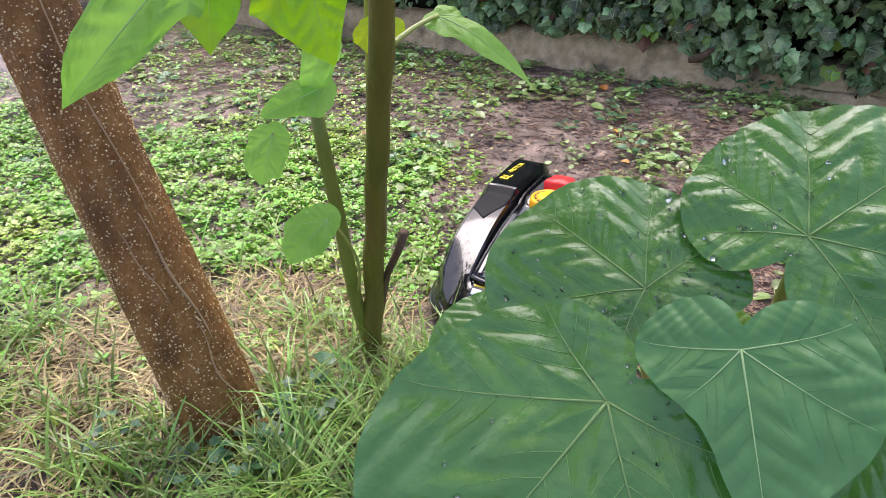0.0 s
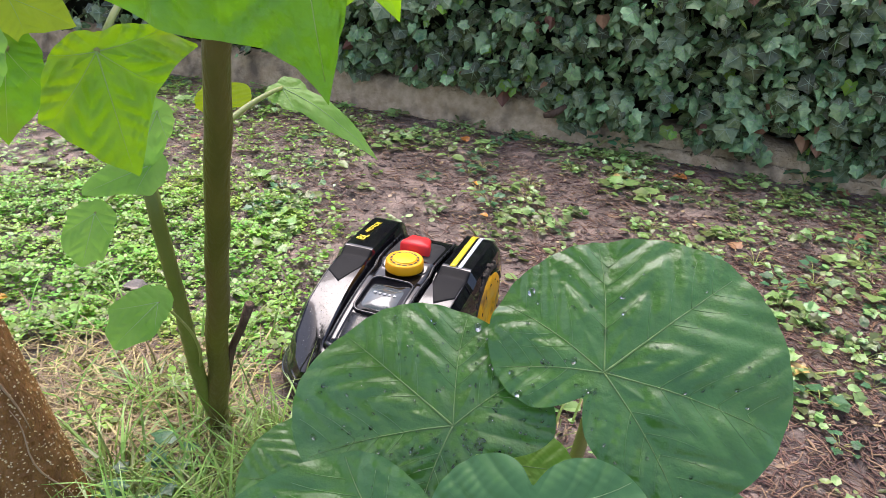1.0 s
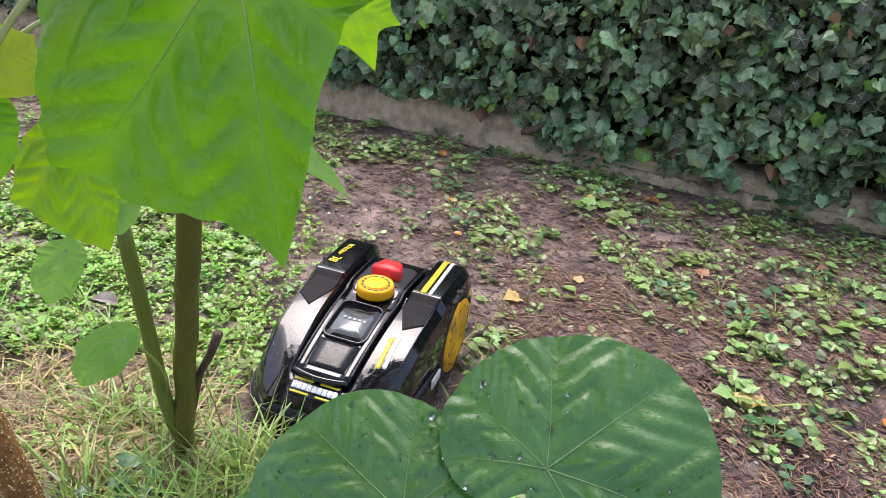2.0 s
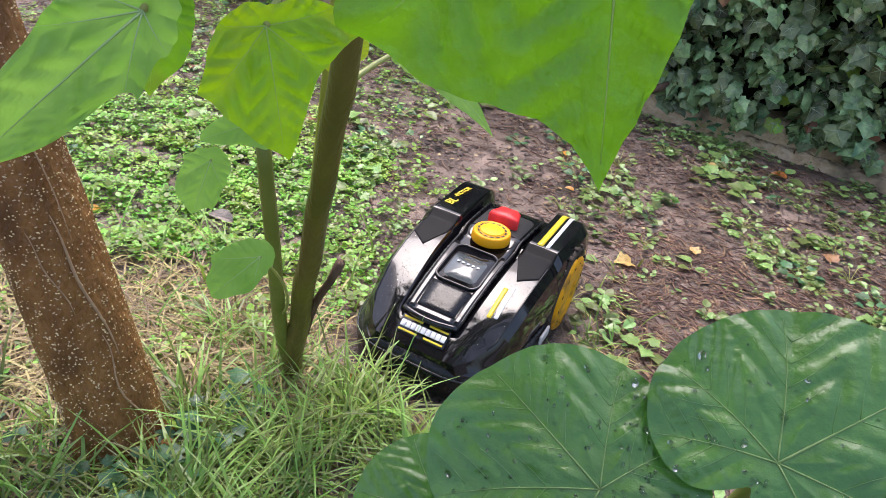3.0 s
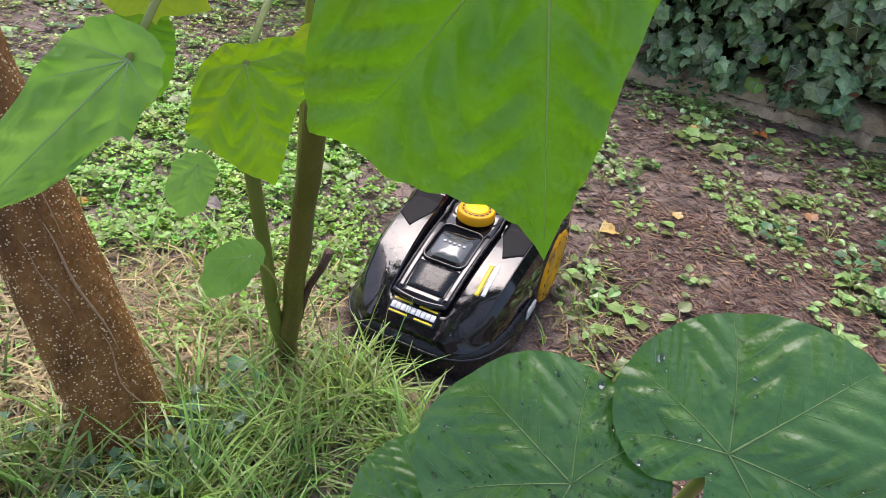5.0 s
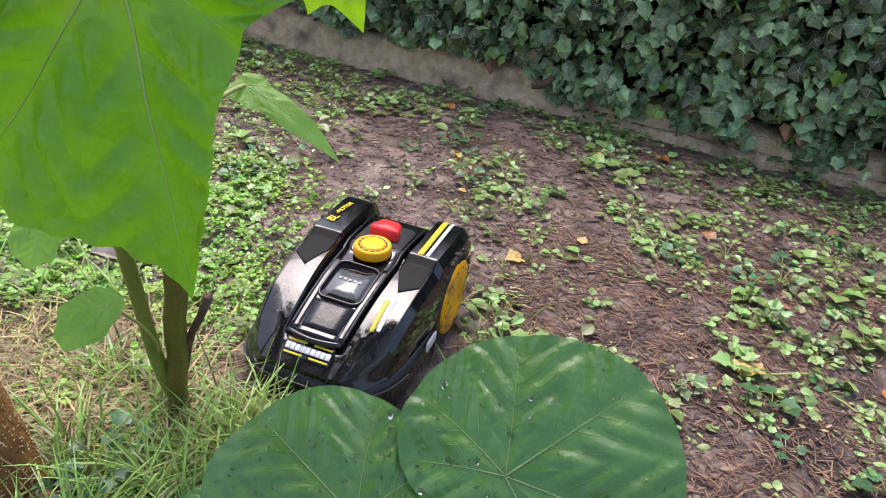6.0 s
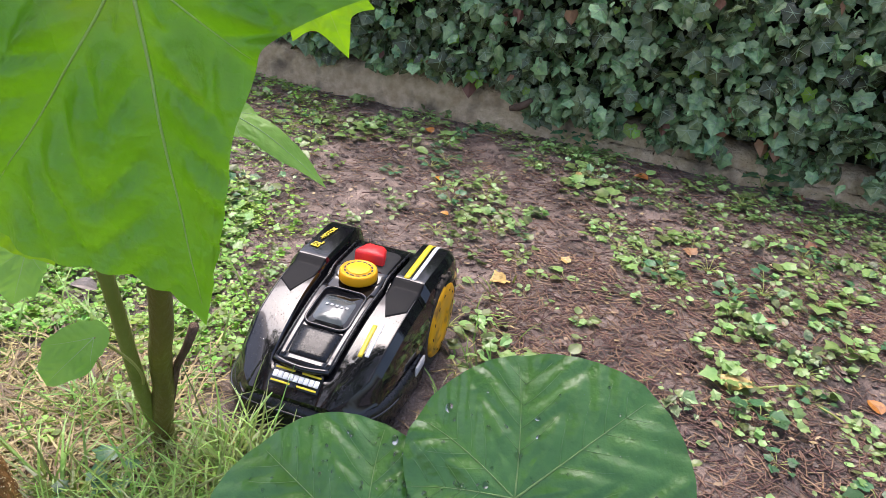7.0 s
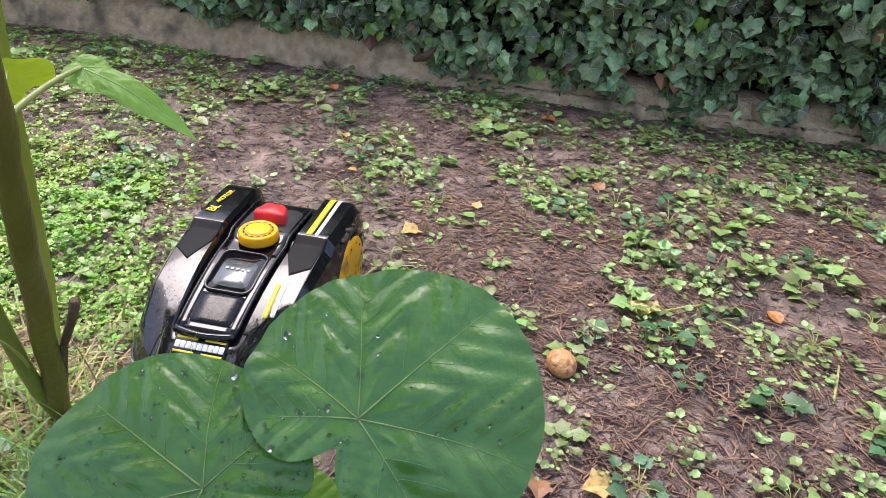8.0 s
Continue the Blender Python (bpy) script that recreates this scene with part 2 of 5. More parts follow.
def clover_zone(x, y):
    """How thickly clover grows, 0 to 1: dense away from the mower's track."""
    edge = -0.42 - 0.16 * (y - 1.2)
    v = (edge - x) * 2.2 + 0.8 + 0.9 * noise.noise((x * 2.1, y * 2.1, 3.0))
    far = 2.35 + 0.5 * noise.noise((x * 1.6, y * 1.6, 8)) - y
    rim = min(1.0, max(0.0, (x + 3.1 + 0.5 * noise.noise((y * 2, 1, 1))) * 1.4)) * min(1.0, max(0.0, (y - 0.45 + 0.4 * noise.noise((x * 2, 5, 1))) * 2.5))
    return max(0.0, min(1.0, v)) * max(0.12, min(1.0, far * 2.2)) * rim


def gz(x, y):
    """Height of the ground."""
    h = 0.014 * noise.noise((x * 1.3, y * 1.3, 0)) + 0.007 * noise.noise((x * 4.5, y * 4.5, 5)) + 0.004 * noise.noise((x * 13, y * 13, 9))
    return h + 0.028 * grass_zone(x, y)


def kerb_y(x):
    """The line along which the kerb meets the ground."""
    return 3.22 - 0.262 * x


# ---- ground ----
def stretch_axis(a, b, step, far):
    core = list(np.arange(a, b + step / 2, step))
    low, high, d = [], [], step
    lo, hi = core[0], core[-1]
    while hi < far:
        d *= 1.35
        lo, hi = lo - d, hi + d
        low.append(lo)
        high.append(hi)
    return low[::-1] + core + high


gx, gy = stretch_axis(-2.6, 2.5, 0.018, 400), stretch_axis(0.2, 3.4, 0.018, 400)
gv, gf = [], []
for y in gy:
    for x in gx:
        near = -3.5 < x < 3.5 and -1 < y < 5
        fine = 0.006 * noise.noise((x * 31, y * 31, 2)) + 0.004 * noise.noise((x * 62, y * 62, 7)) if near else 0
        gv.append((x, y, (gz(x, y) + fine) if near else 0.0))
nx = len(gx)
for j in range(len(gy) - 1):
    for i in range(nx - 1):
        gf.append((j * nx + i, j * nx + i + 1, (j + 1) * nx + i + 1, (j + 1) * nx + i))
ground = part("ground", mesh_of("ground", gv, gf, M["mud"]), None)
tagged(ground, "wet brown trampled garden soil with fine crumbs", "soil", kind="structure")

# ---- kerb and ivy hedge ----
kv, kf = [], []
rows = [(-0.02, -0.05), (-0.008, 0.0), (0.0, 0.025), (0.003, 0.05), (0.006, 0.07), (0.009, 0.09), (0.013, 0.11), (0.02, 0.13), (0.03, 0.148), (0.048, 0.16), (0.07, 0.168), (0.16, 0.175), (0.26, 0.17), (0.27, -0.05)]
xs = np.arange(-4.5, 3.6, 0.015)
kn = Vector((0.253, 0.967, 0)).normalized()
for x in xs:
    low = 0.055 * max(0.0, min(1.0, (x - 0.55) * 4)) * (0.7 + 0.6 * noise.noise((x * 5, 1, 1)))
    for j, (d, z) in enumerate(rows):
        w = 0.008 * noise.noise((x * 3, z * 8, 4)) + 0.006 * noise.noise((x * 11, z * 20 + d * 9, 8)) + 0.006 * noise.noise((x * 26, z * 34 + d * 20, 3)) + 0.004 * noise.noise((x * 55, z * 70, 5)) - 0.012 * max(0, noise.noise((x * 9, z * 26, 12)) - 0.25)
        zz = z - (low if z > 0.06 else 0) + ((0.005 * noise.noise((x * 7, d * 9, 6)) + 0.006 * noise.noise((x * 28, d * 30, 2))) if z > 0 else 0)
        kv.append((x + kn.x * (d + w), kerb_y(x) + kn.y * (d + w), zz))
nr = len(rows)
for i in range(len(xs) - 1):
    for j in range(nr - 1):
        kf.append((i * nr + j, (i + 1) * nr + j, (i + 1) * nr + j + 1, i * nr + j + 1))
kf.append(tuple(range(nr)))
kf.append(tuple((len(xs) - 1) * nr + j for j in range(nr))[::-1])
kerb = part("kerb", mesh_of("kerb", kv, kf, M["concrete"]), None)
tagged(kerb, "crumbling earth-stained concrete kerb below the ivy hedge", "kerb", kind="structure")


def ivy_shape(size, fold, points):
    """A five-lobed ivy leaf that hangs from its origin along -z and faces -y."""
    out = {5: [(0, 0.02), (0.3, 0.2), (0.5, 0.0), (0.43, -0.22), (0.56, -0.44), (0.33, -0.6), (0, -0.95)],
           3: [(0, 0.0), (0.3, 0.14), (0.42, -0.2), (0.3, -0.42), (0, -0.85)]}[points]
    right = [(x * size, z * size) for x, z in out]
    verts = [(0, 0, right[0][1])] + [(x, fold * abs(x) + 0.12 * size * (z / size + 0.4) ** 2, z) for x, z in right[1:-1]]
    verts.append((0, 0.05 * size, right[-1][1]))
    k = len(verts)
    verts += [(-x, y, z) for x, y, z in verts[1:-1]]
    mid = len(verts)
    verts.append((0, -0.03 * size, -0.25 * size))
    ring_r = list(range(k))
    ring_l = [0] + list(range(k, mid)) + [k - 1]
    faces = [(mid, ring_r[i + 1], ring_r[i]) for i in range(k - 1)] + [(mid, ring_l[i], ring_l[i + 1]) for i in range(k - 1)]
    plain = len(faces)
    lobes = [k - 1] + ([4, 2, k + 3, k + 1] if points == 5 else [2, k + 1])
    centre = Vector(verts[mid])
    for tip in lobes:
        t = Vector(verts[tip])
        d = (t - centre).normalized()
        s = d.cross(Vector((0, 1, 0))).normalized() * 0.022 * size
        lift = Vector((0, -0.014 * size, 0))
        b = len(verts)
        verts += [tuple(centre + s + lift), tuple(centre - s + lift), tuple(centre.lerp(t, 0.9) + lift)]
        faces.append((b, b + 1, b + 2))
    return verts, faces, [0] * plain + [1] * (len(faces) - plain)


hedge = thing("ivy_hedge", pose(0, 0, 0), "dense dark green ivy hedge hanging over a kerb", "hedge")
# wavy near-black sheet behind the leaves: painted shade for the gaps between them
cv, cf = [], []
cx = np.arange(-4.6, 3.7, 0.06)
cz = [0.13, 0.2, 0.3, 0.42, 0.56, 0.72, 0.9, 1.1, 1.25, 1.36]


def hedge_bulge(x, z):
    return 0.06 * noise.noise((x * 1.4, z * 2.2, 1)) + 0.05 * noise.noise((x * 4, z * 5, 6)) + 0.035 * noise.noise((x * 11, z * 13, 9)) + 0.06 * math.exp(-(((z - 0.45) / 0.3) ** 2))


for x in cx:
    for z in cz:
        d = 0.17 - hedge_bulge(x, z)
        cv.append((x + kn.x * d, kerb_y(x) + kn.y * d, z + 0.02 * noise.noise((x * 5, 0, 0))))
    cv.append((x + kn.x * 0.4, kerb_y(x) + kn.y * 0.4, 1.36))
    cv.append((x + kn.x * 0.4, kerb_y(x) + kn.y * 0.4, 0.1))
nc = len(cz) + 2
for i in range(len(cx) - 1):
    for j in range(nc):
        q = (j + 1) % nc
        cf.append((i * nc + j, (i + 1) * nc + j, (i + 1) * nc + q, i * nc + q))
part("inner_shade", mesh_of("inner_shade", cv, cf, M["core"]), None, hedge, "near-black sheet painted as the shade between the ivy leaves")

def ivy_mesh(shape, mat):
    return mesh_of("ivy_leaf", shape[0], shape[1], mat, False, M["ivy_vein"], shape[2])


ivy_meshes = [ivy_mesh(ivy_shape(s, f, p), M["ivy_one"]) for s, f, p in
              ((0.07, 0.3, 5), (0.058, 0.45, 5), (0.082, 0.25, 5), (0.05, 0.35, 3), (0.064, 0.15, 5), (0.044, 0.4, 3))]
ivy_verts = [ivy_shape(s, f, p) for s, f, p in ((0.07, 0.3, 5), (0.058, 0.45, 5), (0.082, 0.25, 5), (0.05, 0.35, 3), (0.064, 0.15, 5), (0.044, 0.4, 3))]
young = ivy_mesh(ivy_shape(0.05, 0.2, 5), M["ivy_young"])
dry_leaf = mesh_of("ivy_leaf", *ivy_shape(0.055, 0.5, 3)[:2], M["dry"], False)
face_turn = math.degrees(math.atan2(-0.253, 0.967))
singles, jv, jf, ji = 0, [], [], []
for i in range(11000):
    z = 0.10 + 1.30 * rng.random() ** 1.25
    x = rng.uniform(-4.4, 3.4) if rng.random() < 0.45 else rng.uniform(-0.9, 2.4)
    layer = rng.random()
    d = 0.16 - hedge_bulge(x, z) - 0.005 - 0.19 * layer
    if z < 0.2:
        if noise.noise((x * 4.5, 2, 2)) < -0.02 + (0.5 if x < 0.35 else -0.1) * (0.2 - z) / 0.1:
            continue
        d = min(d, 0.02 - 0.02 * layer)
    m = pose(x + kn.x * d, kerb_y(x) + kn.y * d, z, rng.gauss(-30, 30), rng.gauss(0, 36), face_turn + rng.gauss(0, 40))
    if i % 12 == 0:
        d = rng.uniform(0.1, 0.42)
        m = pose(x + kn.x * d, kerb_y(x) + kn.y * d, 1.37 + rng.uniform(0, 0.05), rng.gauss(-80, 20), rng.gauss(0, 25), rng.uniform(0, 360))
        layer = 0.0
    k = rng.randrange(6)
    s = rng.uniform(0.5, 1.25)
    if singles < 300 and -0.2 < x < 1.5 and z < 0.62 and layer > 0.6:
        kind = young if rng.random() < 0.05 else (dry_leaf if rng.random() < 0.03 else ivy_meshes[k])
        ob = part("ivy_leaf", kind, None, hedge)
        ob.matrix_basis = m @ Matrix.Scale(s, 4)
        singles += 1
        continue
    base = len(jv)
    vv, ff, ii = ivy_verts[k]
    jv += [m @ (Vector(v) * s) for v in vv]
    jf += [tuple(base + a for a in f) for f in ff]
    ji += ii
tagged(part("ivy_foliage", mesh_of("ivy_foliage", jv, jf, M["ivy"], False, M["ivy_vein"], ji), None, hedge), kind="stuff")

# young and withered leaves that stand out along the kerb
for x, dy, z, kind, s in ((0.085, -0.03, 0.235, young, 1.1), (0.12, -0.035, 0.205, young, 0.9), (0.08, -0.03, 0.185, dry_leaf, 1.5), (0.33, -0.03, 0.21, young, 0.7), (0.775, -0.045, 0.15, young, 1.2), (0.80, -0.05, 0.135, young, 0.8),
                          (1.28, -0.03, 0.19, dry_leaf, 1.4), (1.33, -0.035, 0.175, dry_leaf, 1.2), (0.9, -0.03, 0.18, dry_leaf, 1.1), (-0.35, -0.03, 0.24, dry_leaf, 1.0), (1.1, -0.05, 0.62, young, 0.8), (0.62, -0.06, 0.6, young, 0.6), (0.7, -0.06, 0.63, young, 0.7), (0.45, -0.06, 0.56, dry_leaf, 1.3)):
    ob = part("ivy_leaf", kind, None, hedge)
    ob.matrix_basis = pose(x, kerb_y(x) + dy, z, -30, 15 * math.sin(x * 40), face_turn + 25 * math.sin(x * 90)) @ Matrix.Scale(s, 4)

r10 = random.Random(77)
for i in range(46):
    x, z = r10.uniform(-0.7, 2.3), r10.uniform(0.2, 0.9)
    ob = part("ivy_leaf", dry_leaf if i % 2 else young, None, hedge)
    d = 0.16 - hedge_bulge(x, z) - 0.17
    ob.matrix_basis = pose(x + kn.x * d, kerb_y(x) + kn.y * d, z, r10.gauss(-30, 25), r10.gauss(0, 35), face_turn + r10.gauss(0, 35)) @ Matrix.Scale(r10.uniform(0.35, 0.8) if i % 2 == 0 else r10.uniform(0.7, 1.3), 4)

# ---- tree trunk ----
tree = thing("tree", pose(-0.475, 0.735, 0), "leaning young tree trunk with reddish brown speckled bark", "tree")
AX = [(0.006, 0, -0.06), (0.0, 0, 0.0), (-0.012, 0, 0.05), (-0.03, -0.002, 0.13), (-0.066, -0.006, 0.28), (-0.119, -0.01, 0.5), (-0.150, -0.014, 0.66), (-0.215, -0.016, 0.95), (-0.28, -0.02, 1.3), (-0.36, -0.01, 1.8), (-0.44, 0, 2.4)]
RA = [0.0811, 0.0749, 0.0707, 0.0676, 0.064, 0.0593, 0.0551, 0.053, 0.052, 0.0478, 0.0416]


def trunk_at(s):
    """Centre and radius at the height s along the trunk."""
    for (a, ra), (b, rb) in zip(zip(AX, RA), zip(AX[1:], RA[1:])):
        if s <= b[2]:
            k = (s - a[2]) / (b[2] - a[2])
            return Vector(a).lerp(Vector(b), k), ra + (rb - ra) * k
    return Vector(AX[-1]), RA[-1]


def bark_swell(w, s):
    """Unevenness of the bark at the angle w and height s."""
    flare = 0.018 * max(0, 1 - s / 0.07) * (0.6 + 0.4 * math.sin(3 * w + 1)) if s < 0.07 else 0
    return flare + 0.004 * noise.noise((math.cos(w) * 2, math.sin(w) * 2, s * 3)) + 0.0022 * noise.noise((math.cos(w) * 12, math.sin(w) * 12, s * 25)) + 0.0014 * noise.noise((math.cos(w) * 22, math.sin(w) * 22, s * 60))


tv, tf = [], []
hs = list(np.arange(-0.06, 1.2, 0.012)) + [1.4, 1.8, 2.4]
SIDES = 64
for s in hs:
    c, r = trunk_at(s)
    for k in range(SIDES):
        w = 2 * math.pi * k / SIDES
        rr = r + bark_swell(w, s)
        tv.append((c.x + rr * math.cos(w), c.y + rr * math.sin(w), s))
for i in range(len(hs) - 1):
    for k in range(SIDES):
        q = (k + 1) % SIDES
        tf.append((i * SIDES + k, i * SIDES + q, (i + 1) * SIDES + q, (i + 1) * SIDES + k))
tf.append(tuple((len(hs) - 1) * SIDES + k for k in range(SIDES)))
part("trunk", mesh_of("trunk", tv, tf, M["bark"]), None, tree)
lv, lf = [], []
for i in range(8500):
    s, w = rng.uniform(0.0, 1.15), rng.uniform(0, 2 * math.pi)
    c, r = trunk_at(s)
    o = c + Vector((math.cos(w), math.sin(w), 0)) * (r + bark_swell(w, s) + 0.0008)
    o.z = s
    t = Vector((-math.sin(w), math.cos(w), 0))
    a, b = rng.uniform(0.0011, 0.0025), rng.uniform(0.0010, 0.0020)
    base = len(lv)
    n = Vector((math.cos(w), math.sin(w), 0))
    lv += [o - n * 0.0012 + t * a, o - n * 0.0012 + Vector((0, 0, b)), o - n * 0.0012 - t * a, o - n * 0.0012 - Vector((0, 0, b)), o + n * 0.0008]
    lf += [(base, base + 1, base + 4), (base + 1, base + 2, base + 4), (base + 2, base + 3, base + 4), (base + 3, base, base + 4)]
tagged(part("bark_speckle", mesh_of("bark_speckle", lv, lf, M["lenticel"]), None, tree, "pale raised specks on the bark"), kind="stuff")
for w0, s0, s1, wob, thick in ((-0.16, 0.05, 0.26, 0.3, 0.0010), (-0.22, 0.22, 0.44, 0.12, 0.0018), (-0.3, 0.40, 0.80, 0.16, 0.0008), (-0.75, 0.3, 0.42, 0.1, 0.0006)):
    pts, rad = [], []
    for i in range(13):
        s = s0 + (s1 - s0) * i / 12
        w = w0 + wob * math.sin(i * 0.7) * 0.4 - 0.35 * i / 12
        c, r = trunk_at(s)
        pts.append(Vector((c.x + math.cos(w) * (r + 0.003 - 0.6 * thick), c.y + math.sin(w) * (r + 0.003 - 0.6 * thick), s)))
        rad.append(0.0004 + thick * math.sin(math.pi * (i + 0.5) / 13))
    part("bark_strip", mesh_of("bark_strip", *tube(pts, rad, 6), M["bark_strip"]), None, tree, "pale peeling strip of bark")
part("root_sucker", mesh_of("root_sucker", *tube([(0.048, -0.02, 0.0), (0.074, -0.02, 0.055), (0.092, -0.026, 0.085)], [0.028, 0.021, 0.005], 12), M["bark"]), None, tree, "short broken stump at the trunk foot")

# limbs and unseen crown high above the garden, added to darken the mower's reflections
for k, (az, up, reach) in enumerate(((10, 0.9, 0.95), (75, 0.7, 0.75), (140, 0.8, 0.85), (205, 0.8, 0.9), (265, 0.7, 0.9), (320, 0.8, 0.95))):
    c, s = math.cos(radians(az)), math.sin(radians(az))
    z0 = 1.75 + 0.1 * k
    base, r0 = trunk_at(z0)
    pts = [base + Vector((c * reach * q, s * reach * q, up * (q ** 0.7) + 0.05 * math.sin(5 * q + k))) for q in (0, 0.25, 0.5, 0.75, 1.0)]
    part("limb", mesh_of("limb", *tube(pts, [0.034, 0.028, 0.021, 0.014, 0.006], 8), M["bark"]), None, tree)
wv, wf = [], []
r7 = random.Random(31)
clumps = []
while len(clumps) < 62:
    p = Vector((r7.uniform(-1, 1), r7.uniform(-1, 1), r7.uniform(-1, 1)))
    if 0.2 < p.length < 1 + 0.2 * noise.noise(p * 2.5):
        clumps.append(Vector((-0.15 + 1.15 * p.x, -0.2 + 1.0 * p.y, 2.85 + 0.55 * p.z)))
for c in clumps:
    for k in range(26):
        o = c + Vector((r7.gauss(0, 0.16), r7.gauss(0, 0.16), r7.gauss(0, 0.12)))
        a, t = r7.uniform(0, 6.28), r7.uniform(-0.9, 0.3)
        d = Vector((math.cos(a), math.sin(a), t)).normalized()
        n = Vector((-math.cos(a) * t + r7.uniform(-0.4, 0.4), -math.sin(a) * t, 1)).normalized()
        sd = n.cross(d).normalized()
        l = r7.uniform(0.08, 0.17)
        b = len(wv)
        wv += [o, o + d * l * 0.4 + sd * l * 0.36, o + d * l, o + d * l * 0.4 - sd * l * 0.36, o + d * l * 0.45 - n * l * 0.06]
        wf += [(b + 4, b, b + 1), (b + 4, b + 1, b + 2), (b + 4, b + 2, b + 3), (b + 4, b + 3, b)]
tagged(part("crown", mesh_of("crown", wv, wf, M["crown"], False), None, tree, "loose leafy green crown, out of view, added to block sky light"), kind="stuff")

# ---- leaves ----
SPREAD = 15


def leaf_thing(parent, name, centre, normal, tip, radii, mat, veins, vein_mat, cup=0.1, corr=0.0022, ridges=5.9, label="", seed=0, drops=0, tips=(), wavy=0.012, side_veins=False):
    """A broad leaf: a blade with sunken ribs and puffed panels between them, and its ribs as parts."""
    c, n = Vector(centre) - parent.location, Vector(normal).normalized()
    u = (Vector(tip) - n * Vector(tip).dot(n)).normalized()
    v = n.cross(u)
    big = max(radii)

    def edge(a):
        k = (a / (2 * math.pi) * len(radii)) % len(radii)
        i, fr = int(k), k - int(k)
        p0, p1, p2, p3 = (radii[(i + j) % len(radii)] for j in (-1, 0, 1, 2))
        val = p1 + 0.5 * fr * (p2 - p0 + fr * (2 * p0 - 5 * p1 + 4 * p2 - p3 + fr * (3 * (p1 - p2) + p3 - p0)))
        for w, amp, width in tips:
            val += amp * math.exp(-abs((a - radians(w) + math.pi) % (2 * math.pi) - math.pi) / width)
        return max(0.006, val)

    def height(x, y):
        r, a = math.hypot(x, y), math.atan2(y, x)
        near = min(abs((a - w + math.pi) % (2 * math.pi) - math.pi) for w in veins)
        d = r * math.sin(min(near, 1.5))
        puff = 1 - math.exp(-(d / (0.09 * big)) ** 2)
        s = r * math.cos(min(near, 1.5))
        fade = min(1.0, d / (0.1 * big)) * min(1.0, r / (0.3 * big))
        wave = math.cos(ridges * 2 * math.pi * (s - 0.85 * d) / big - 9.05 + 1.4 * noise.noise((x / big * 3.0, y / big * 3.0, seed + 0.5)))
        wave = (1 - 2 * (1 - abs(math.cos(0.5 * math.acos(max(-1, min(1, wave)))))) ** 1.0) * fade
        fine = math.cos(2 * math.pi * 17 * (0.75 * d + 0.66 * s) / big + 2.5 * noise.noise((x / big * 4, y / big * 4, seed + 9.0))) * fade * (0.5 + 0.9 * noise.noise((x / big * 3, y / big * 3, seed + 4.0)))
        rough = noise.noise((x / big * 5 + seed, y / big * 5, seed * 1.7)) * 0.018 * big * min(1, r / (0.2 * big))
        return big * corr * 10 * (0.9 * puff + 0.40 * wave + 0.11 * fine) + rough - cup * r * r / big + 0.02 * big * math.sin(3 * a + seed) * (r / big) ** 2

    rings, seg = 44, 216
    verts = [c]
    faces = []
    for i in range(1, rings + 1):
        for k in range(seg):
            a = 2 * math.pi * k / seg
            e = edge(a) * (1 + wavy * noise.noise((math.cos(a) * (3 if wavy > 0.02 else 6) + seed, math.sin(a) * (3 if wavy > 0.02 else 6), 1.0)))
            r = e * i / rings
            x, y = r * math.cos(a), r * math.sin(a)
            verts.append(c + u * x + v * y + n * height(x, y))
    for k in range(seg):
        faces.append((0, 1 + k, 1 + (k + 1) % seg))
    for i in range(rings - 1):
        for k in range(seg):
            q = (k + 1) % seg
            faces.append((1 + i * seg + k, 1 + (i + 1) * seg + k, 1 + (i + 1) * seg + q, 1 + i * seg + q))
    blade = part(name, mesh_of(name, verts, faces, mat), None, parent, label)
    for w in veins:
        length = edge(w % (2 * math.pi)) * 0.93
        pts = []
        for i in range(15):
            r = length * i / 14
            a = w + 0.1 * math.sin(w) * (i / 14) ** 2
            x, y = r * math.cos(a), r * math.sin(a)
            pts.append(c + u * x + v * y + n * (height(x, y) + 0.0002))
        rad = [big * (0.0075 if w == veins[0] else 0.0055) * (1 - 0.85 * i / 14) for i in range(15)]
        part("leaf_vein", mesh_of("leaf_vein", *tube(pts, rad, 6), vein_mat), None, blade)
        if side_veins:
            for j in range(1, 5):
                for sg in (-1, 1):
                    r0 = length * (0.16 + 0.17 * j)
                    x, y = r0 * math.cos(w), r0 * math.sin(w)
                    pts = []
                    for i in range(7):
                        a = math.atan2(y, x)
                        if math.hypot(x, y) > edge(a % (2 * math.pi)) * 0.95:
                            break
                        pts.append(c + u * x + v * y + n * (height(x, y) + 0.0001))
                        go = w + sg * (0.85 - 0.05 * i)
                        x, y = x + 0.05 * big * math.cos(go), y + 0.05 * big * math.sin(go)
                    if len(pts) > 3:
                        part("side_vein", mesh_of("side_vein", *tube(pts, [big * 0.0022 * (1 - 0.8 * i / len(pts)) for i in range(len(pts))], 5), M["side_vein"] if mat is M["leaf"] else mat), None, blade)
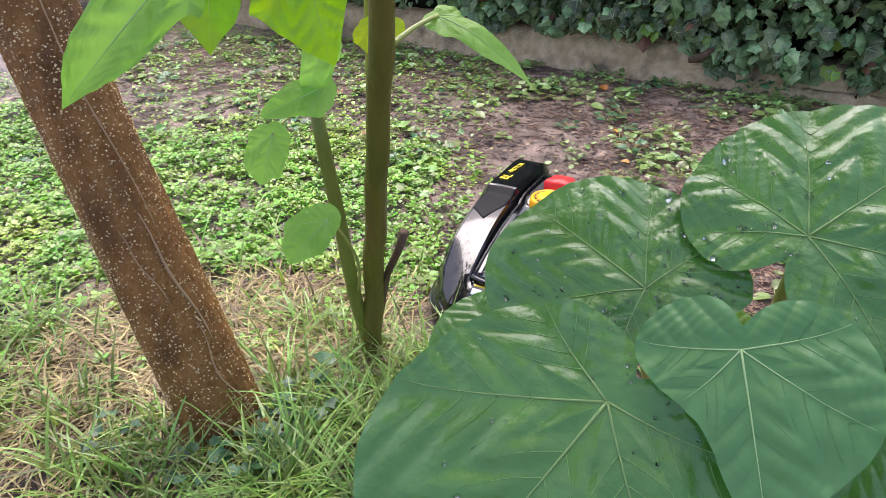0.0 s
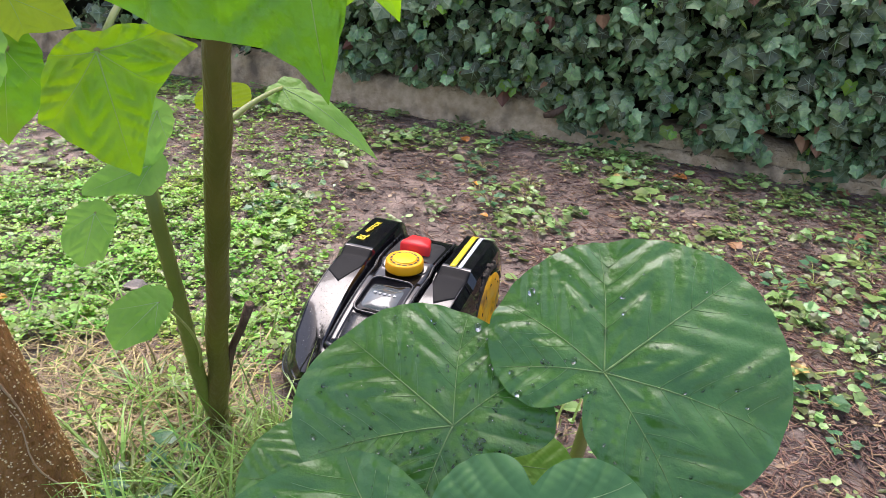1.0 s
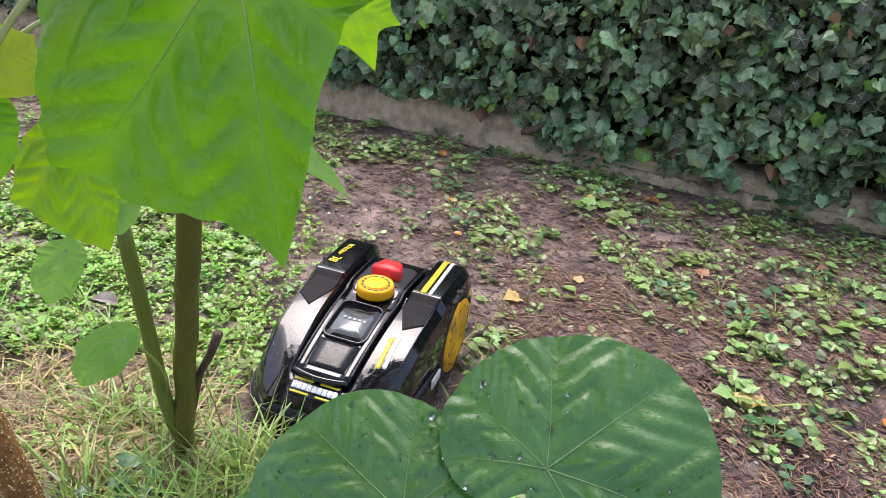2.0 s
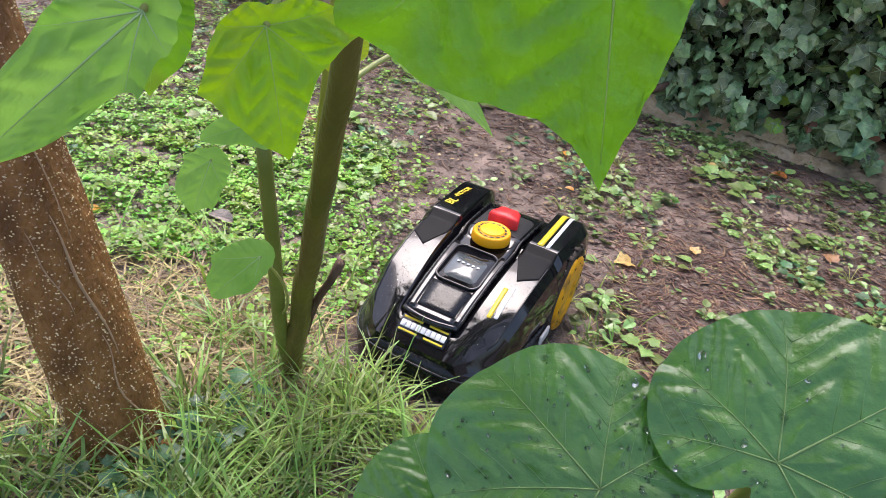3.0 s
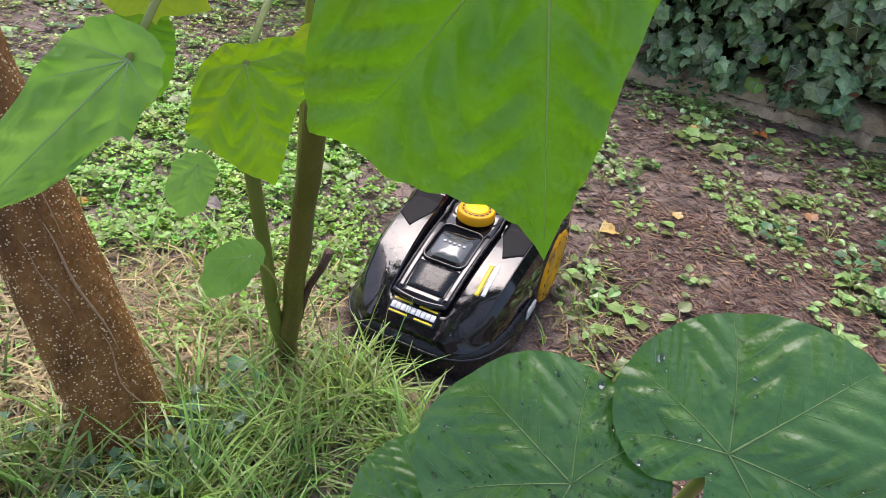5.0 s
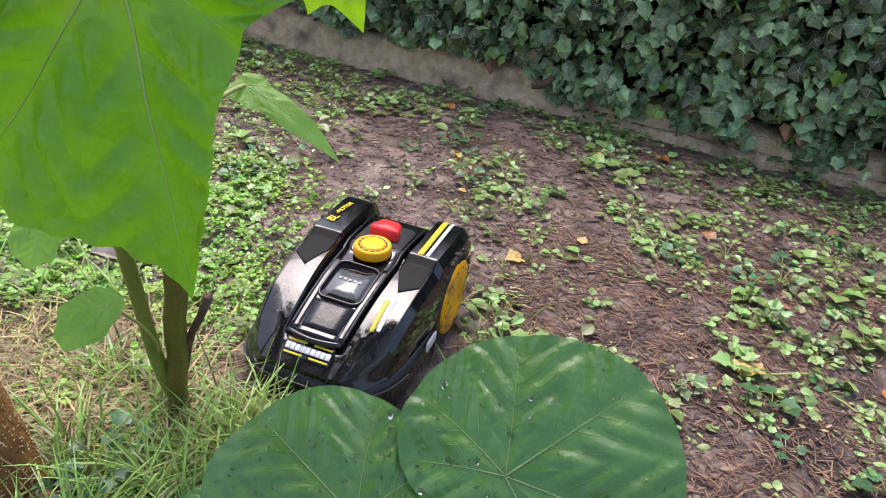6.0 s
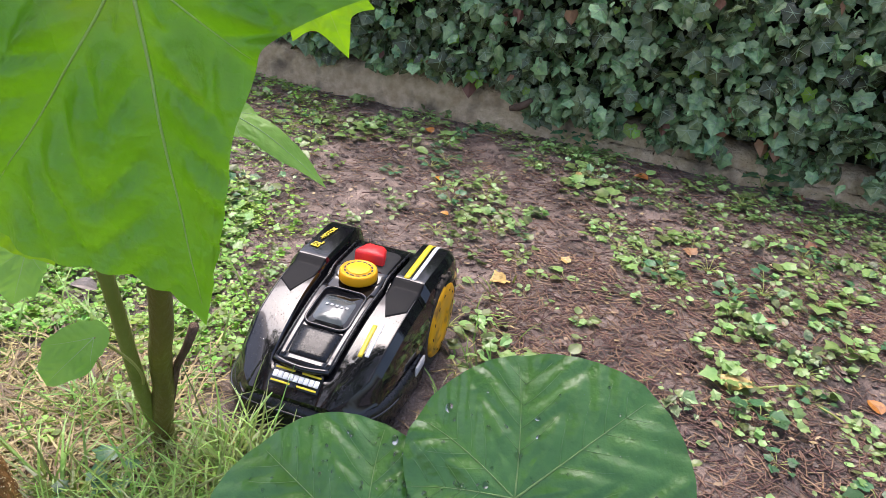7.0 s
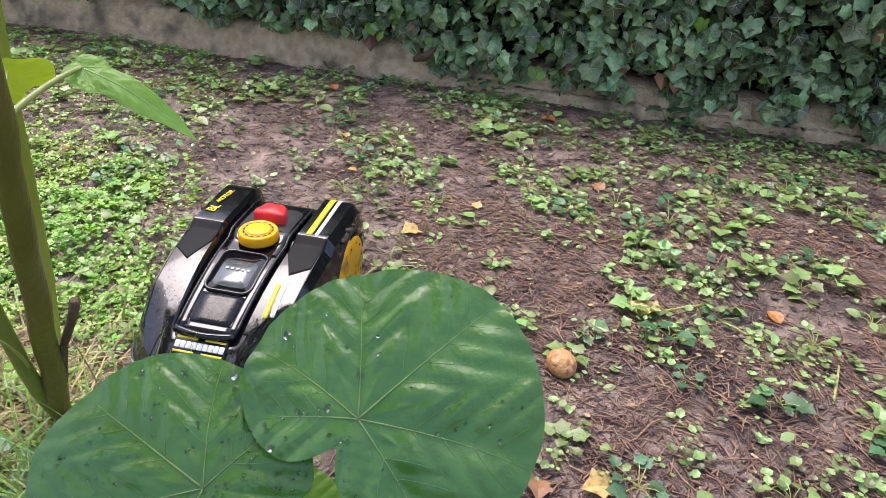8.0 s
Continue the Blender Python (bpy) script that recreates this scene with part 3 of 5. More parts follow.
    if drops:
        dv, df = [], []
        r2 = random.Random(seed)
        for i in range(drops):
            a = r2.uniform(0, 2 * math.pi)
            r = edge(a) * math.sqrt(r2.random()) * 0.93
            x, y = r * math.cos(a), r * math.sin(a)
            o = c + u * x + v * y + n * (height(x, y) - 0.0001)
            s = r2.uniform(0.0005, 0.0015) * (1.8 if r2.random() < 0.12 else 1)
            base = len(dv)
            for hgt, rad in ((0, 1.0), (0.25, 0.85), (0.4, 0.5)):
                for k in range(8):
                    w = 2 * math.pi * k / 8
                    dv.append(o + (u * math.cos(w) + v * math.sin(w)) * (rad * s * (1 + 0.2 * math.sin(2 * w + i))) + n * (hgt * s))
            dv.append(o + n * 0.45 * s)
            for j in range(2):
                for k in range(8):
                    q = (k + 1) % 8
                    df.append((base + j * 8 + k, base + j * 8 + q, base + (j + 1) * 8 + q, base + (j + 1) * 8 + k))
            for k in range(8):
                df.append((base + 16 + k, base + 16 + (k + 1) % 8, base + 24))
            df.append(tuple(base + k for k in range(8))[::-1])
        tagged(part("rain_water", mesh_of("rain_water", dv, df, M["drop"]), None, blade, "clear rain drops on the leaf"), kind="stuff")
    return blade


def vein_set(*degrees):
    return [radians(d) for d in degrees]

# ---- sapling ----
SB = Vector((-0.318, 0.985, 0.0))
sapling = thing("sapling", Matrix.Translation(SB), "green-stemmed sapling with broad drooping bright leaves", "sapling")


def stem_at(z):
    return Vector((0.178 * z + 0.015 * z * z, -0.275 * z, z))


zs = [-0.05 + 0.05 * i for i in range(32)]
sv, sf = tube([stem_at(z) + Vector((0.002 * math.sin(z * 40), 0.002 * math.cos(z * 31), 0)) for z in zs],
              [0.0185 - 0.0035 * max(0, z) + 0.0022 * max(0, math.cos(z * 2 * math.pi / 0.16)) ** 8 + 0.006 * max(0, 0.05 - z) / 0.1 for z in zs], 18)
part("stem", mesh_of("stem", sv, sf, M["stem"]), None, sapling, "straight olive-green main stem")
thin = [Vector(p) - SB for p in ((-0.309, 0.962, 0.07), (-0.313, 0.942, 0.13), (-0.310, 0.915, 0.20), (-0.304, 0.885, 0.29), (-0.30, 0.86, 0.38), (-0.299, 0.83, 0.50), (-0.298, 0.815, 0.57))]
part("side_stem", mesh_of("side_stem", *tube(thin, [0.011, 0.0125, 0.012, 0.0115, 0.011, 0.0105, 0.0095], 14), M["thin_stem"]), None, sapling, "thinner green side stem")
shoot = [Vector(p) - SB for p in ((-0.314, 0.985, 0.03), (-0.330, 1.040, 0.14), (-0.337, 1.08, 0.265), (-0.331, 1.082, 0.45), (-0.322, 1.08, 0.66), (-0.312, 1.078, 0.85), (-0.302, 1.075, 1.05))]
part("shoot", mesh_of("shoot", *tube(shoot, [0.0085, 0.0082, 0.0078, 0.0072, 0.0066, 0.006, 0.005], 12), M["shoot"]), None, sapling, "slender yellow-green shoot")
stub = [stem_at(0.12).lerp(Vector((-0.216, 0.912, 0.344)) - SB, k / 5) + Vector((0.004 * math.sin(k * 1.7), 0, -0.002 * k * (5 - k) / 6)) for k in range(6)]
part("dead_stub", mesh_of("dead_stub", *tube(stub, [0.008, 0.0075, 0.0068, 0.0062, 0.0066, 0.0078], 10), M["dead"]), None, sapling, "broken dead brown shoot")

SAPLING_LEAVES = (
    # centre, facing, towards the tip, reach of the edge all round, material, bend, ribs
    ((0.080, 0.248, 0.960), (0.1, -0.98, 0.15), (0.2, -0.16, -0.97), [0.0864, 0.0522, 0.0423, 0.045, 0.0378, 0.0207, 0.0108, 0.0063, 0.0108, 0.0198, 0.05, 0.06, 0.069, 0.09, 0.092], "leaf_bright", 0.05, (0, 42, -40, 78, -80), ((0, 0.024, 0.09), (77, 0.022, 0.14), (-48, 0.010, 0.15))),
    ((-0.102, 0.432, 0.818), (0.492, -0.827, 0.273), (0.277, -0.149, -0.949), [0.0708, 0.048, 0.042, 0.0456, 0.0432, 0.0264, 0.0144, 0.012, 0.0132, 0.0168, 0.0192, 0.0264, 0.036, 0.0504, 0.06], "leaf_lime", 0.12, (0, 45, -42, 95, -90), ((2, 0.012, 0.1), (84, 0.016, 0.14), (-52, 0.010, 0.15))),
    ((-0.154, 0.391, 0.823), (0.482, -0.811, 0.331), (-0.505, -0.566, -0.652), [0.105, 0.055, 0.034, 0.026, 0.022, 0.02, 0.02, 0.02, 0.02, 0.021, 0.024, 0.028, 0.033, 0.042, 0.066], "leaf_soft", 0.12, (0, 30, -28, 70, -60), ((0, 0.034, 0.1), (42, 0.012, 0.12))),
    ((-0.240, 0.530, 0.790), (0.45, -0.836, 0.314), (0.035, -0.335, -0.942), [0.062, 0.05, 0.036, 0.029, 0.025, 0.023, 0.022, 0.021, 0.02, 0.019, 0.018, 0.023, 0.03, 0.038, 0.052], "leaf_bright", 0.15, (0, 40, -40), ((0, 0.012, 0.12),)),
    ((-0.029, 0.88, 0.864), (0.194, -0.963, 0.186), (0.462, -0.077, -0.883), [0.066, 0.05, 0.05, 0.05, 0.039, 0.031, 0.028, 0.026, 0.023, 0.026, 0.03, 0.035, 0.05, 0.052, 0.05], "leaf_lime", 0.1, (0, 42, -40), ((0, 0.022, 0.12), (46, 0.02, 0.14), (-48, 0.02, 0.14))),
    ((-0.310, 1.050, 0.628), (0.391, -0.823, 0.411), (0.281, -0.319, -0.905), [0.04, 0.034, 0.036, 0.058, 0.056, 0.03, 0.02, 0.02, 0.019, 0.019, 0.018, 0.024, 0.028, 0.03, 0.034], "leaf_yellow", 0.1, (0, 45, -45), ((0, 0.006, 0.12), (60, 0.006, 0.12), (-60, 0.006, 0.12))),
    ((-0.222, 0.520, 0.832), (0.455, -0.713, 0.533), (0.884, 0.29, -0.367), [0.042, 0.037, 0.038, 0.036, 0.034, 0.032, 0.03, 0.031, 0.036, 0.04, 0.037, 0.032, 0.027, 0.028, 0.034], "leaf_yellow", 0.1, (0, 45, -45), ((0, 0.006, 0.12), (60, 0.006, 0.12), (-60, 0.006, 0.12))),
    ((-0.303, 0.702, 0.572), (0.475, -0.759, 0.445), (-0.062, -0.533, -0.844), [0.0625, 0.0458, 0.0317, 0.0246, 0.0229, 0.0202, 0.0185, 0.0176, 0.0158, 0.015, 0.0176, 0.0229, 0.0282, 0.037, 0.0528], "leaf_soft", 0.12, (0, 40, -40), ((20, 0.006, 0.12),)),
    ((-0.254, 0.75, 0.62), (0.389, -0.746, 0.54), (-0.752, -0.596, -0.283), [0.0782, 0.0467, 0.0365, 0.0323, 0.0255, 0.0204, 0.0187, 0.0179, 0.017, 0.017, 0.017, 0.0187, 0.0221, 0.0289, 0.0467], "leaf_soft", 0.15, (0, 35, -35), ((0, 0.004, 0.12),)),
    ((-0.251, 0.771, 0.679), (0.408, -0.812, 0.417), (-0.203, -0.526, -0.826), [0.075, 0.05, 0.03, 0.022, 0.018, 0.016, 0.014, 0.014, 0.014, 0.016, 0.018, 0.022, 0.026, 0.032, 0.045], "leaf_soft", 0.15, (0, 35, -35), ((0, 0.004, 0.12),)),
    ((-0.238, 0.70, 0.465), (0.404, -0.729, 0.553), (-0.5, -0.682, -0.534), [0.0706, 0.0487, 0.0302, 0.021, 0.0168, 0.0168, 0.0168, 0.0176, 0.0193, 0.0202, 0.0218, 0.0252, 0.0319, 0.0487, 0.0613], "leaf_soft", 0.14, (0, 35, -35), ((0, 0.002, 0.12),)),
    ((-0.166, 0.957, 0.672), (0.12, -0.45, 0.88), (0.131, -0.03, -0.034), [0.11, 0.05, 0.033, 0.028, 0.024, 0.02, 0.014, 0.012, 0.014, 0.02, 0.024, 0.028, 0.033, 0.04, 0.055], "leaf_soft", 0.25, (0, 32, -32), ((0, 0.045, 0.1),)),
)
for i, (c, n, tip, radii, mat, cup, ribs, tips) in enumerate(SAPLING_LEAVES):
    leaf_thing(sapling, "leaf", c, n, tip, radii, M[mat], vein_set(*ribs), M["vein_dark" if mat == "leaf_soft" else "vein_glow"], cup, 0.006 if i < 3 else 0.002, 6.0, seed=i + 1, tips=tips, wavy=0.14 if mat == "leaf_soft" else 0.07, 
               label="sunlit yellow-green leaf" if mat in ("leaf_lime", "leaf_yellow") else "")
for a, b, sag, r in (
    ((0.080, 0.248, 0.960), stem_at(1.15) + SB, (0, 0, 0.07), 0.0028),
    ((-0.102, 0.432, 0.818), stem_at(0.88) + SB, (0, 0, 0.03), 0.0028),
    ((-0.154, 0.391, 0.823), stem_at(0.98) + SB, (0, 0, 0.04), 0.003),
    ((-0.240, 0.530, 0.790), stem_at(0.85) + SB, (0, 0, 0.03), 0.0025),
    ((-0.029, 0.88, 0.864), stem_at(0.95) + SB, (0, 0, 0.03), 0.0025),
    ((-0.310, 1.050, 0.628), stem_at(0.6) + SB, (0, 0, 0.01), 0.002),
    ((-0.222, 0.520, 0.832), stem_at(0.85) + SB, (0, 0, 0.03), 0.0025),
    ((-0.303, 0.702, 0.572), Vector((-0.298, 0.815, 0.57)), (0, 0, 0.01), 0.002),
    ((-0.254, 0.75, 0.62), Vector((-0.298, 0.815, 0.57)), (0, 0, 0.015), 0.002),
    ((-0.251, 0.771, 0.679), Vector((-0.298, 0.815, 0.57)), (0, 0, 0.01), 0.002),
    ((-0.238, 0.70, 0.465), Vector((-0.306, 0.915, 0.21)), (0.03, -0.02, 0.02), 0.002),
    ((-0.166, 0.957, 0.672), stem_at(0.65) + SB, (0, 0, 0.006), 0.0035),
):
    part("leaf_stalk", mesh_of("leaf_stalk", *tube(bend(Vector(a) - SB, Vector(b) - SB, sag), [r * (0.8 + 0.05 * k) for k in range(11)], 8), M["petiole"]), None, sapling)

# ---- broad-leaved plant ----
PB = Vector((0.21, 0.40, 0.0))
plant = thing("broad_leaved_plant", Matrix.Translation(PB), "shrub with very large wet dark green heart-shaped leaves", "plant")
PLANT_LEAVES = (
    ((0.227, 0.340, 0.690), (-0.135, -0.654, 0.744), (0.731, 0.441, 0.521), [0.101, 0.092, 0.084, 0.079, 0.075, 0.07, 0.059, 0.044, 0.019, 0.038, 0.058, 0.08, 0.091, 0.099, 0.101], "leaf", 0.14, (0, 48, -52, 100, -95, 135), 0.0026, 80, "large round glossy dark green leaf with pale ribs"),
    ((0.148, 0.320, 0.656), (0.02, -0.601, 0.799), (-0.836, 0.429, 0.344), [0.086, 0.094, 0.088, 0.07, 0.058, 0.045, 0.036, 0.02, 0.036, 0.056, 0.058, 0.06, 0.065, 0.073, 0.082], "leaf", 0.12, (0, 48, -52, 105, -100), 0.002, 260, "large dark green leaf beaded with rain"),
    ((0.136, 0.233, 0.644), (-0.016, -0.593, 0.805), (-0.509, -0.688, -0.517), [0.099, 0.088, 0.08, 0.076, 0.066, 0.05, 0.034, 0.018, 0.03, 0.04, 0.056, 0.068, 0.088, 0.116, 0.13], "leaf", 0.1, (0, 50, -52, 100, -105), 0.0024, 30, "broad dark green leaf with yellow-green ribs"),
    ((0.190, 0.246, 0.676), (-0.132, -0.645, 0.753), (0.204, -0.761, -0.616), [0.0764, 0.0662, 0.0635, 0.057, 0.0497, 0.0386, 0.0239, 0.011, 0.0239, 0.0331, 0.0405, 0.046, 0.0405, 0.0368, 0.0442], "leaf_pale", 0.12, (0, 48, -48, 95, -95), 0.0026, 0, "paler matt green heart-shaped leaf"),
    ((0.280, 0.303, 0.603), (-0.235, -0.589, 0.773), (0.326, -0.797, -0.508), [0.06, 0.06, 0.056, 0.05, 0.05, 0.048, 0.041, 0.034, 0.03, 0.03, 0.034, 0.04, 0.05, 0.056, 0.06], "leaf", 0.15, (0, 48, -48, 95, -95), 0.0024, 10, "smaller glossy leaf tucked below the others"),
    ((0.073, 0.328, 0.588), (0.144, -0.5, 0.854), (-0.989, -0.095, 0.112), [0.055, 0.053, 0.05, 0.05, 0.05, 0.05, 0.045, 0.04, 0.038, 0.038, 0.04, 0.045, 0.05, 0.053, 0.055], "leaf", 0.12, (0, 48, -48, 95, -95), 0.002, 20, "dark green leaf lying under a wetter one"),
    ((0.183, 0.338, 0.618), (-0.05, -0.45, 0.89), (0.6, -0.6, -0.3), [0.05, 0.046, 0.04, 0.036, 0.032, 0.03, 0.026, 0.02, 0.026, 0.03, 0.032, 0.036, 0.04, 0.046, 0.05], "leaf_soft", 0.12, (0, 48, -48), 0.002, 0, "small young bright leaf between the large ones"),
)
for i, (c, n, tip, radii, mat, cup, ribs, corr, drops, label) in enumerate(PLANT_LEAVES):
    leaf_thing(plant, "leaf", c, n, tip, radii, M[mat], vein_set(*ribs), M["vein" if mat == "leaf" else "vein_dark"], cup, corr, 6.0, label, seed=20 + i, drops=drops, side_veins=i < 4)
    foot = Vector((rng.uniform(-0.02, 0.02), rng.uniform(-0.02, 0.02), 0.30 + 0.02 * i))
    part("leaf_stalk", mesh_of("leaf_stalk", *tube(bend(Vector(c) - PB - Vector(n) * 0.003, foot, (0, 0.03, -0.02)), [0.0042 + 0.0002 * k for k in range(11)], 10), M["petiole"]), None, plant)
part("stalk", mesh_of("stalk", *tube([(0, 0, -0.04), (0.004, 0, 0.1), (-0.003, 0.003, 0.25), (0, 0, 0.44)], [0.016, 0.014, 0.012, 0.008], 14), M["thin_stem"]), None, plant)

# ---- robot mower ----
mower = thing("robot_mower", pose(-0.050, 1.292, 0.004, 0, 0, -12) @ Matrix.Diagonal((0.98, 1.03, 1.07, 1.0)), "black robot lawn mower with yellow wheels, wet from rain", "robot mower")


def lerp_table(table, y):
    for (a, va), (b, vb) in zip(table, table[1:]):
        if y <= b:
            k = max(0.0, (y - a) / (b - a))
            return va + (vb - va) * k
    return table[-1][1]


WIDE = [(-0.252, 0.098), (-0.228, 0.126), (-0.185, 0.152), (-0.12, 0.163), (-0.04, 0.168), (0.05, 0.172), (0.18, 0.176), (0.235, 0.172), (0.248, 0.163)]
SIDE = [(-0.252, 0.085), (-0.19, 0.09), (-0.06, 0.075), (0.02, 0.10), (0.06, 0.155), (0.13, 0.178), (0.20, 0.158), (0.248, 0.11)]
DIP = [(-0.252, 0.0), (-0.215, 0.0), (-0.19, 0.008), (-0.1, 0.016), (0.0, 0.02), (0.1, 0.022), (0.2, 0.026), (0.248, 0.03)]
GUT = [(-0.252, 0.055), (-0.2, 0.062), (-0.05, 0.072), (0.1, 0.078), (0.248, 0.08)]


def fender(x, y):
    """Height of the cover beside the console: a level tail, a sloping flank and a steeper nose that meet in creases."""
    x = abs(x)
    tail = 0.217 if y < 0.2 else 0.217 - 0.021 * ((y - 0.2) / 0.048) ** 2
    flank = 0.215 + (y - 0.03) * (0.25 if y < 0.03 else 0.55) - 1.0 * (min(y, 0.03) + 0.07) ** 2 - 0.8 * (x - 0.105) ** 2
    nose = 0.166 + (y + 0.172) * 0.62 - 0.30 * (x - 0.06)
    return min(tail, flank, nose)


ys = [-0.252 + 0.5 * i / 80 for i in range(81)]
mv, mf = [], []
for y in ys:
    w, s, d, g = (lerp_table(t, y) for t in (WIDE, SIDE, DIP, GUT))
    h0 = fender(g, y)
    h1 = fender(w * 0.85, y)
    half = [(0.0, h0 - d), (g * 0.6, h0 - d), (g - 0.005, h0 - d), (g + 0.003, h0 - d * 0.2)]
    half += [(g + 0.006 + (w * 0.85 - g - 0.006) * k / 6, fender(g + 0.006 + (w * 0.85 - g - 0.006) * k / 6, y)) for k in range(7)]
    half += [(w * 0.94, h1 - 0.018), (w * 0.975, max(s + 0.008, h1 - 0.04)), (w, max(s + 0.004, h1 - 0.065)), (w, s), (w - 0.006, s)]
    line = [(-x, z) for x, z in half[::-1]] + half[1:]
    mv += [(x, y, z) for x, z in line]
nl = 31
for i in range(len(ys) - 1):
    for j in range(nl - 1):
        mf.append((i * nl + j, i * nl + j + 1, (i + 1) * nl + j + 1, (i + 1) * nl + j))
mf.append(tuple(range(nl))[::-1])
mf.append(tuple((len(ys) - 1) * nl + j for j in range(nl)))
shell = part("shell", mesh_of("shell", mv, mf, M["gloss"]), None, mower, "glossy black plastic cover")
shell.data.set_sharp_from_angle(angle=radians(24))


def top_z(x, y):
    """Height of the cover's fender at a place."""
    h, w = fender(min(abs(x), lerp_table(WIDE, y) * 0.85), y), lerp_table(WIDE, y)
    e = abs(x) / w
    return h - (0.0 if e < 0.85 else 0.018 * (e - 0.85) / 0.09)


# chassis below the cover, with the tail
part("chassis", box_bm(0.25, 0.40, 0.10, 0.02, (0, 0.02, 0.095)), M["satin"], mower)
# bumper skirt round the front
bv, bf = [], []
N = 56
prof = [(0.0, 0.104), (0.015, 0.100), (0.022, 0.092), (0.024, 0.07), (0.022, 0.045), (0.014, 0.034), (-0.02, 0.034), (-0.03, 0.06), (-0.03, 0.10)]
for i in range(N + 1):
    a = math.pi * i / N
    ca, sa = math.cos(a), math.sin(a)
    px = 0.158 * math.copysign(abs(ca) ** 0.55, ca)
    py = 0.0 - 0.24 * abs(sa) ** 0.62
    nrm = Vector((ca * 1.0, -sa * 1.0, 0)).normalized()
    dip = 0.012 * abs(ca)
    for d, z in prof:
        bv.append((px + nrm.x * d, py + nrm.y * d, z - dip))
npf = len(prof)
for i in range(N):
    for j in range(npf):
        q = (j + 1) % npf
        bf.append((i * npf + j, i * npf + q, (i + 1) * npf + q, (i + 1) * npf + j))
bf.append(tuple(range(npf)))
bf.append(tuple(N * npf + j for j in range(npf))[::-1])
bumper = part("bumper", mesh_of("bumper", bv, bf, M["satin"]), None, mower, "scuffed matt black front bumper")
lip = []
for i in range(33):
    a = math.pi * (0.09 + 0.82 * i / 32)
    ca, sa = math.cos(a), math.sin(a)
    px = 0.158 * math.copysign(abs(ca) ** 0.55, ca) + ca * 0.0235
    lip.append((px, -0.24 * abs(sa) ** 0.62 - sa * 0.0235, 0.086 - 0.012 * abs(ca)))
part("bumper_ridge", mesh_of("bumper_ridge", *tube(lip, [0.003] * 33, 6), M["gloss"]), None, bumper)


def slab(outline, base_fn, thick, inset=0.0):
    """A plate over an outline in x and y, whose top lies thick above base_fn, with a chamfered rim."""
    bm = bmesh.new()
    cx = sum(p[0] for p in outline) / len(outline)
    cy = sum(p[1] for p in outline) / len(outline)

    def ring(k, dz):
        out = []
        for x, y in outline:
            d = Vector((cx - x, cy - y))
            d = d.normalized() * k if d.length else d
            out.append(bm.verts.new((x + d.x, y + d.y, base_fn(x + d.x, y + d.y) + dz)))
        return out

    r0, r1, r2 = ring(0, -0.012), ring(0, thick - inset), ring(inset, thick)
    n = len(outline)
    for a, b in ((r0, r1), (r1, r2)):
        for i in range(n):
            bm.faces.new((a[i], a[(i + 1) % n], b[(i + 1) % n], b[i]))
    # the top, as strips between the two sides
    c = bm.verts.new((cx, cy, base_fn(cx, cy) + thick))
    for i in range(n):
        bm.faces.new((r2[i], r2[(i + 1) % n], c))
    return bm


def rounded(x0, x1, y0, y1, r, seg=5, taper=0.0):
    """A rounded rectangle, narrower at y0 by taper on each side."""
    pts = []
    for cx, cy, a0 in ((x1 - r, y1 - r, 0), (x0 + r, y1 - r, 90), (x0 + r, y0 + r, 180), (x1 - r, y0 + r, 270)):
        for k in range(seg + 1):
            a = radians(a0 + 90 * k / seg)
            pts.append((cx + r * math.cos(a), cy + r * math.sin(a)))
    mid = (y1 - y0)
    return [(x * (1 - taper * (y1 - y) / mid), y) for x, y in pts]


def deck(x, y):
    return fender(lerp_table(GUT, y), y) - lerp_table(DIP, y)


def subdivided(outline, n=3):
    out = []
    for a, b in zip(outline, outline[1:] + outline[:1]):
        for k in range(n):
            out.append((a[0] + (b[0] - a[0]) * k / n, a[1] + (b[1] - a[1]) * k / n))
    return out


def strip_plate(x0, x1, y0, y1, base_fn, thick, n=14, taper=0.0, m=4, front=None):
    """A thin curved plate that follows the surface below; front gives a slanted near edge."""
    bm = bmesh.new()
    grid = []
    for lift in (thick, -0.004):
        g = []
        for i in range(n + 1):
            k = 1 - taper * (1 - i / n)
            row = []
            for j in range(m + 1):
                x = (x0 + (x1 - x0) * j / m) * k
                near = front(x) if front else y0
                y = near + (y1 - near) * i / n
                row.append(bm.verts.new((x, y, base_fn(x, y) + lift)))
            g.append(row)
        grid.append(g)
    t, b = grid
    for i in range(n):
        for j in range(m):
            bm.faces.new((t[i][j], t[i][j + 1], t[i + 1][j + 1], t[i + 1][j]))
            bm.faces.new((b[i][j], b[i + 1][j], b[i + 1][j + 1], b[i][j + 1]))
    for i in range(n):
        bm.faces.new((t[i][0], t[i + 1][0], b[i + 1][0], b[i][0]))
        bm.faces.new((t[i][m], b[i][m], b[i + 1][m], t[i + 1][m]))
    for j in range(m):
        bm.faces.new((t[0][j], b[0][j], b[0][j + 1], t[0][j + 1]))
        bm.faces.new((t[n][j], t[n][j + 1], b[n][j + 1], b[n][j]))
    return bm


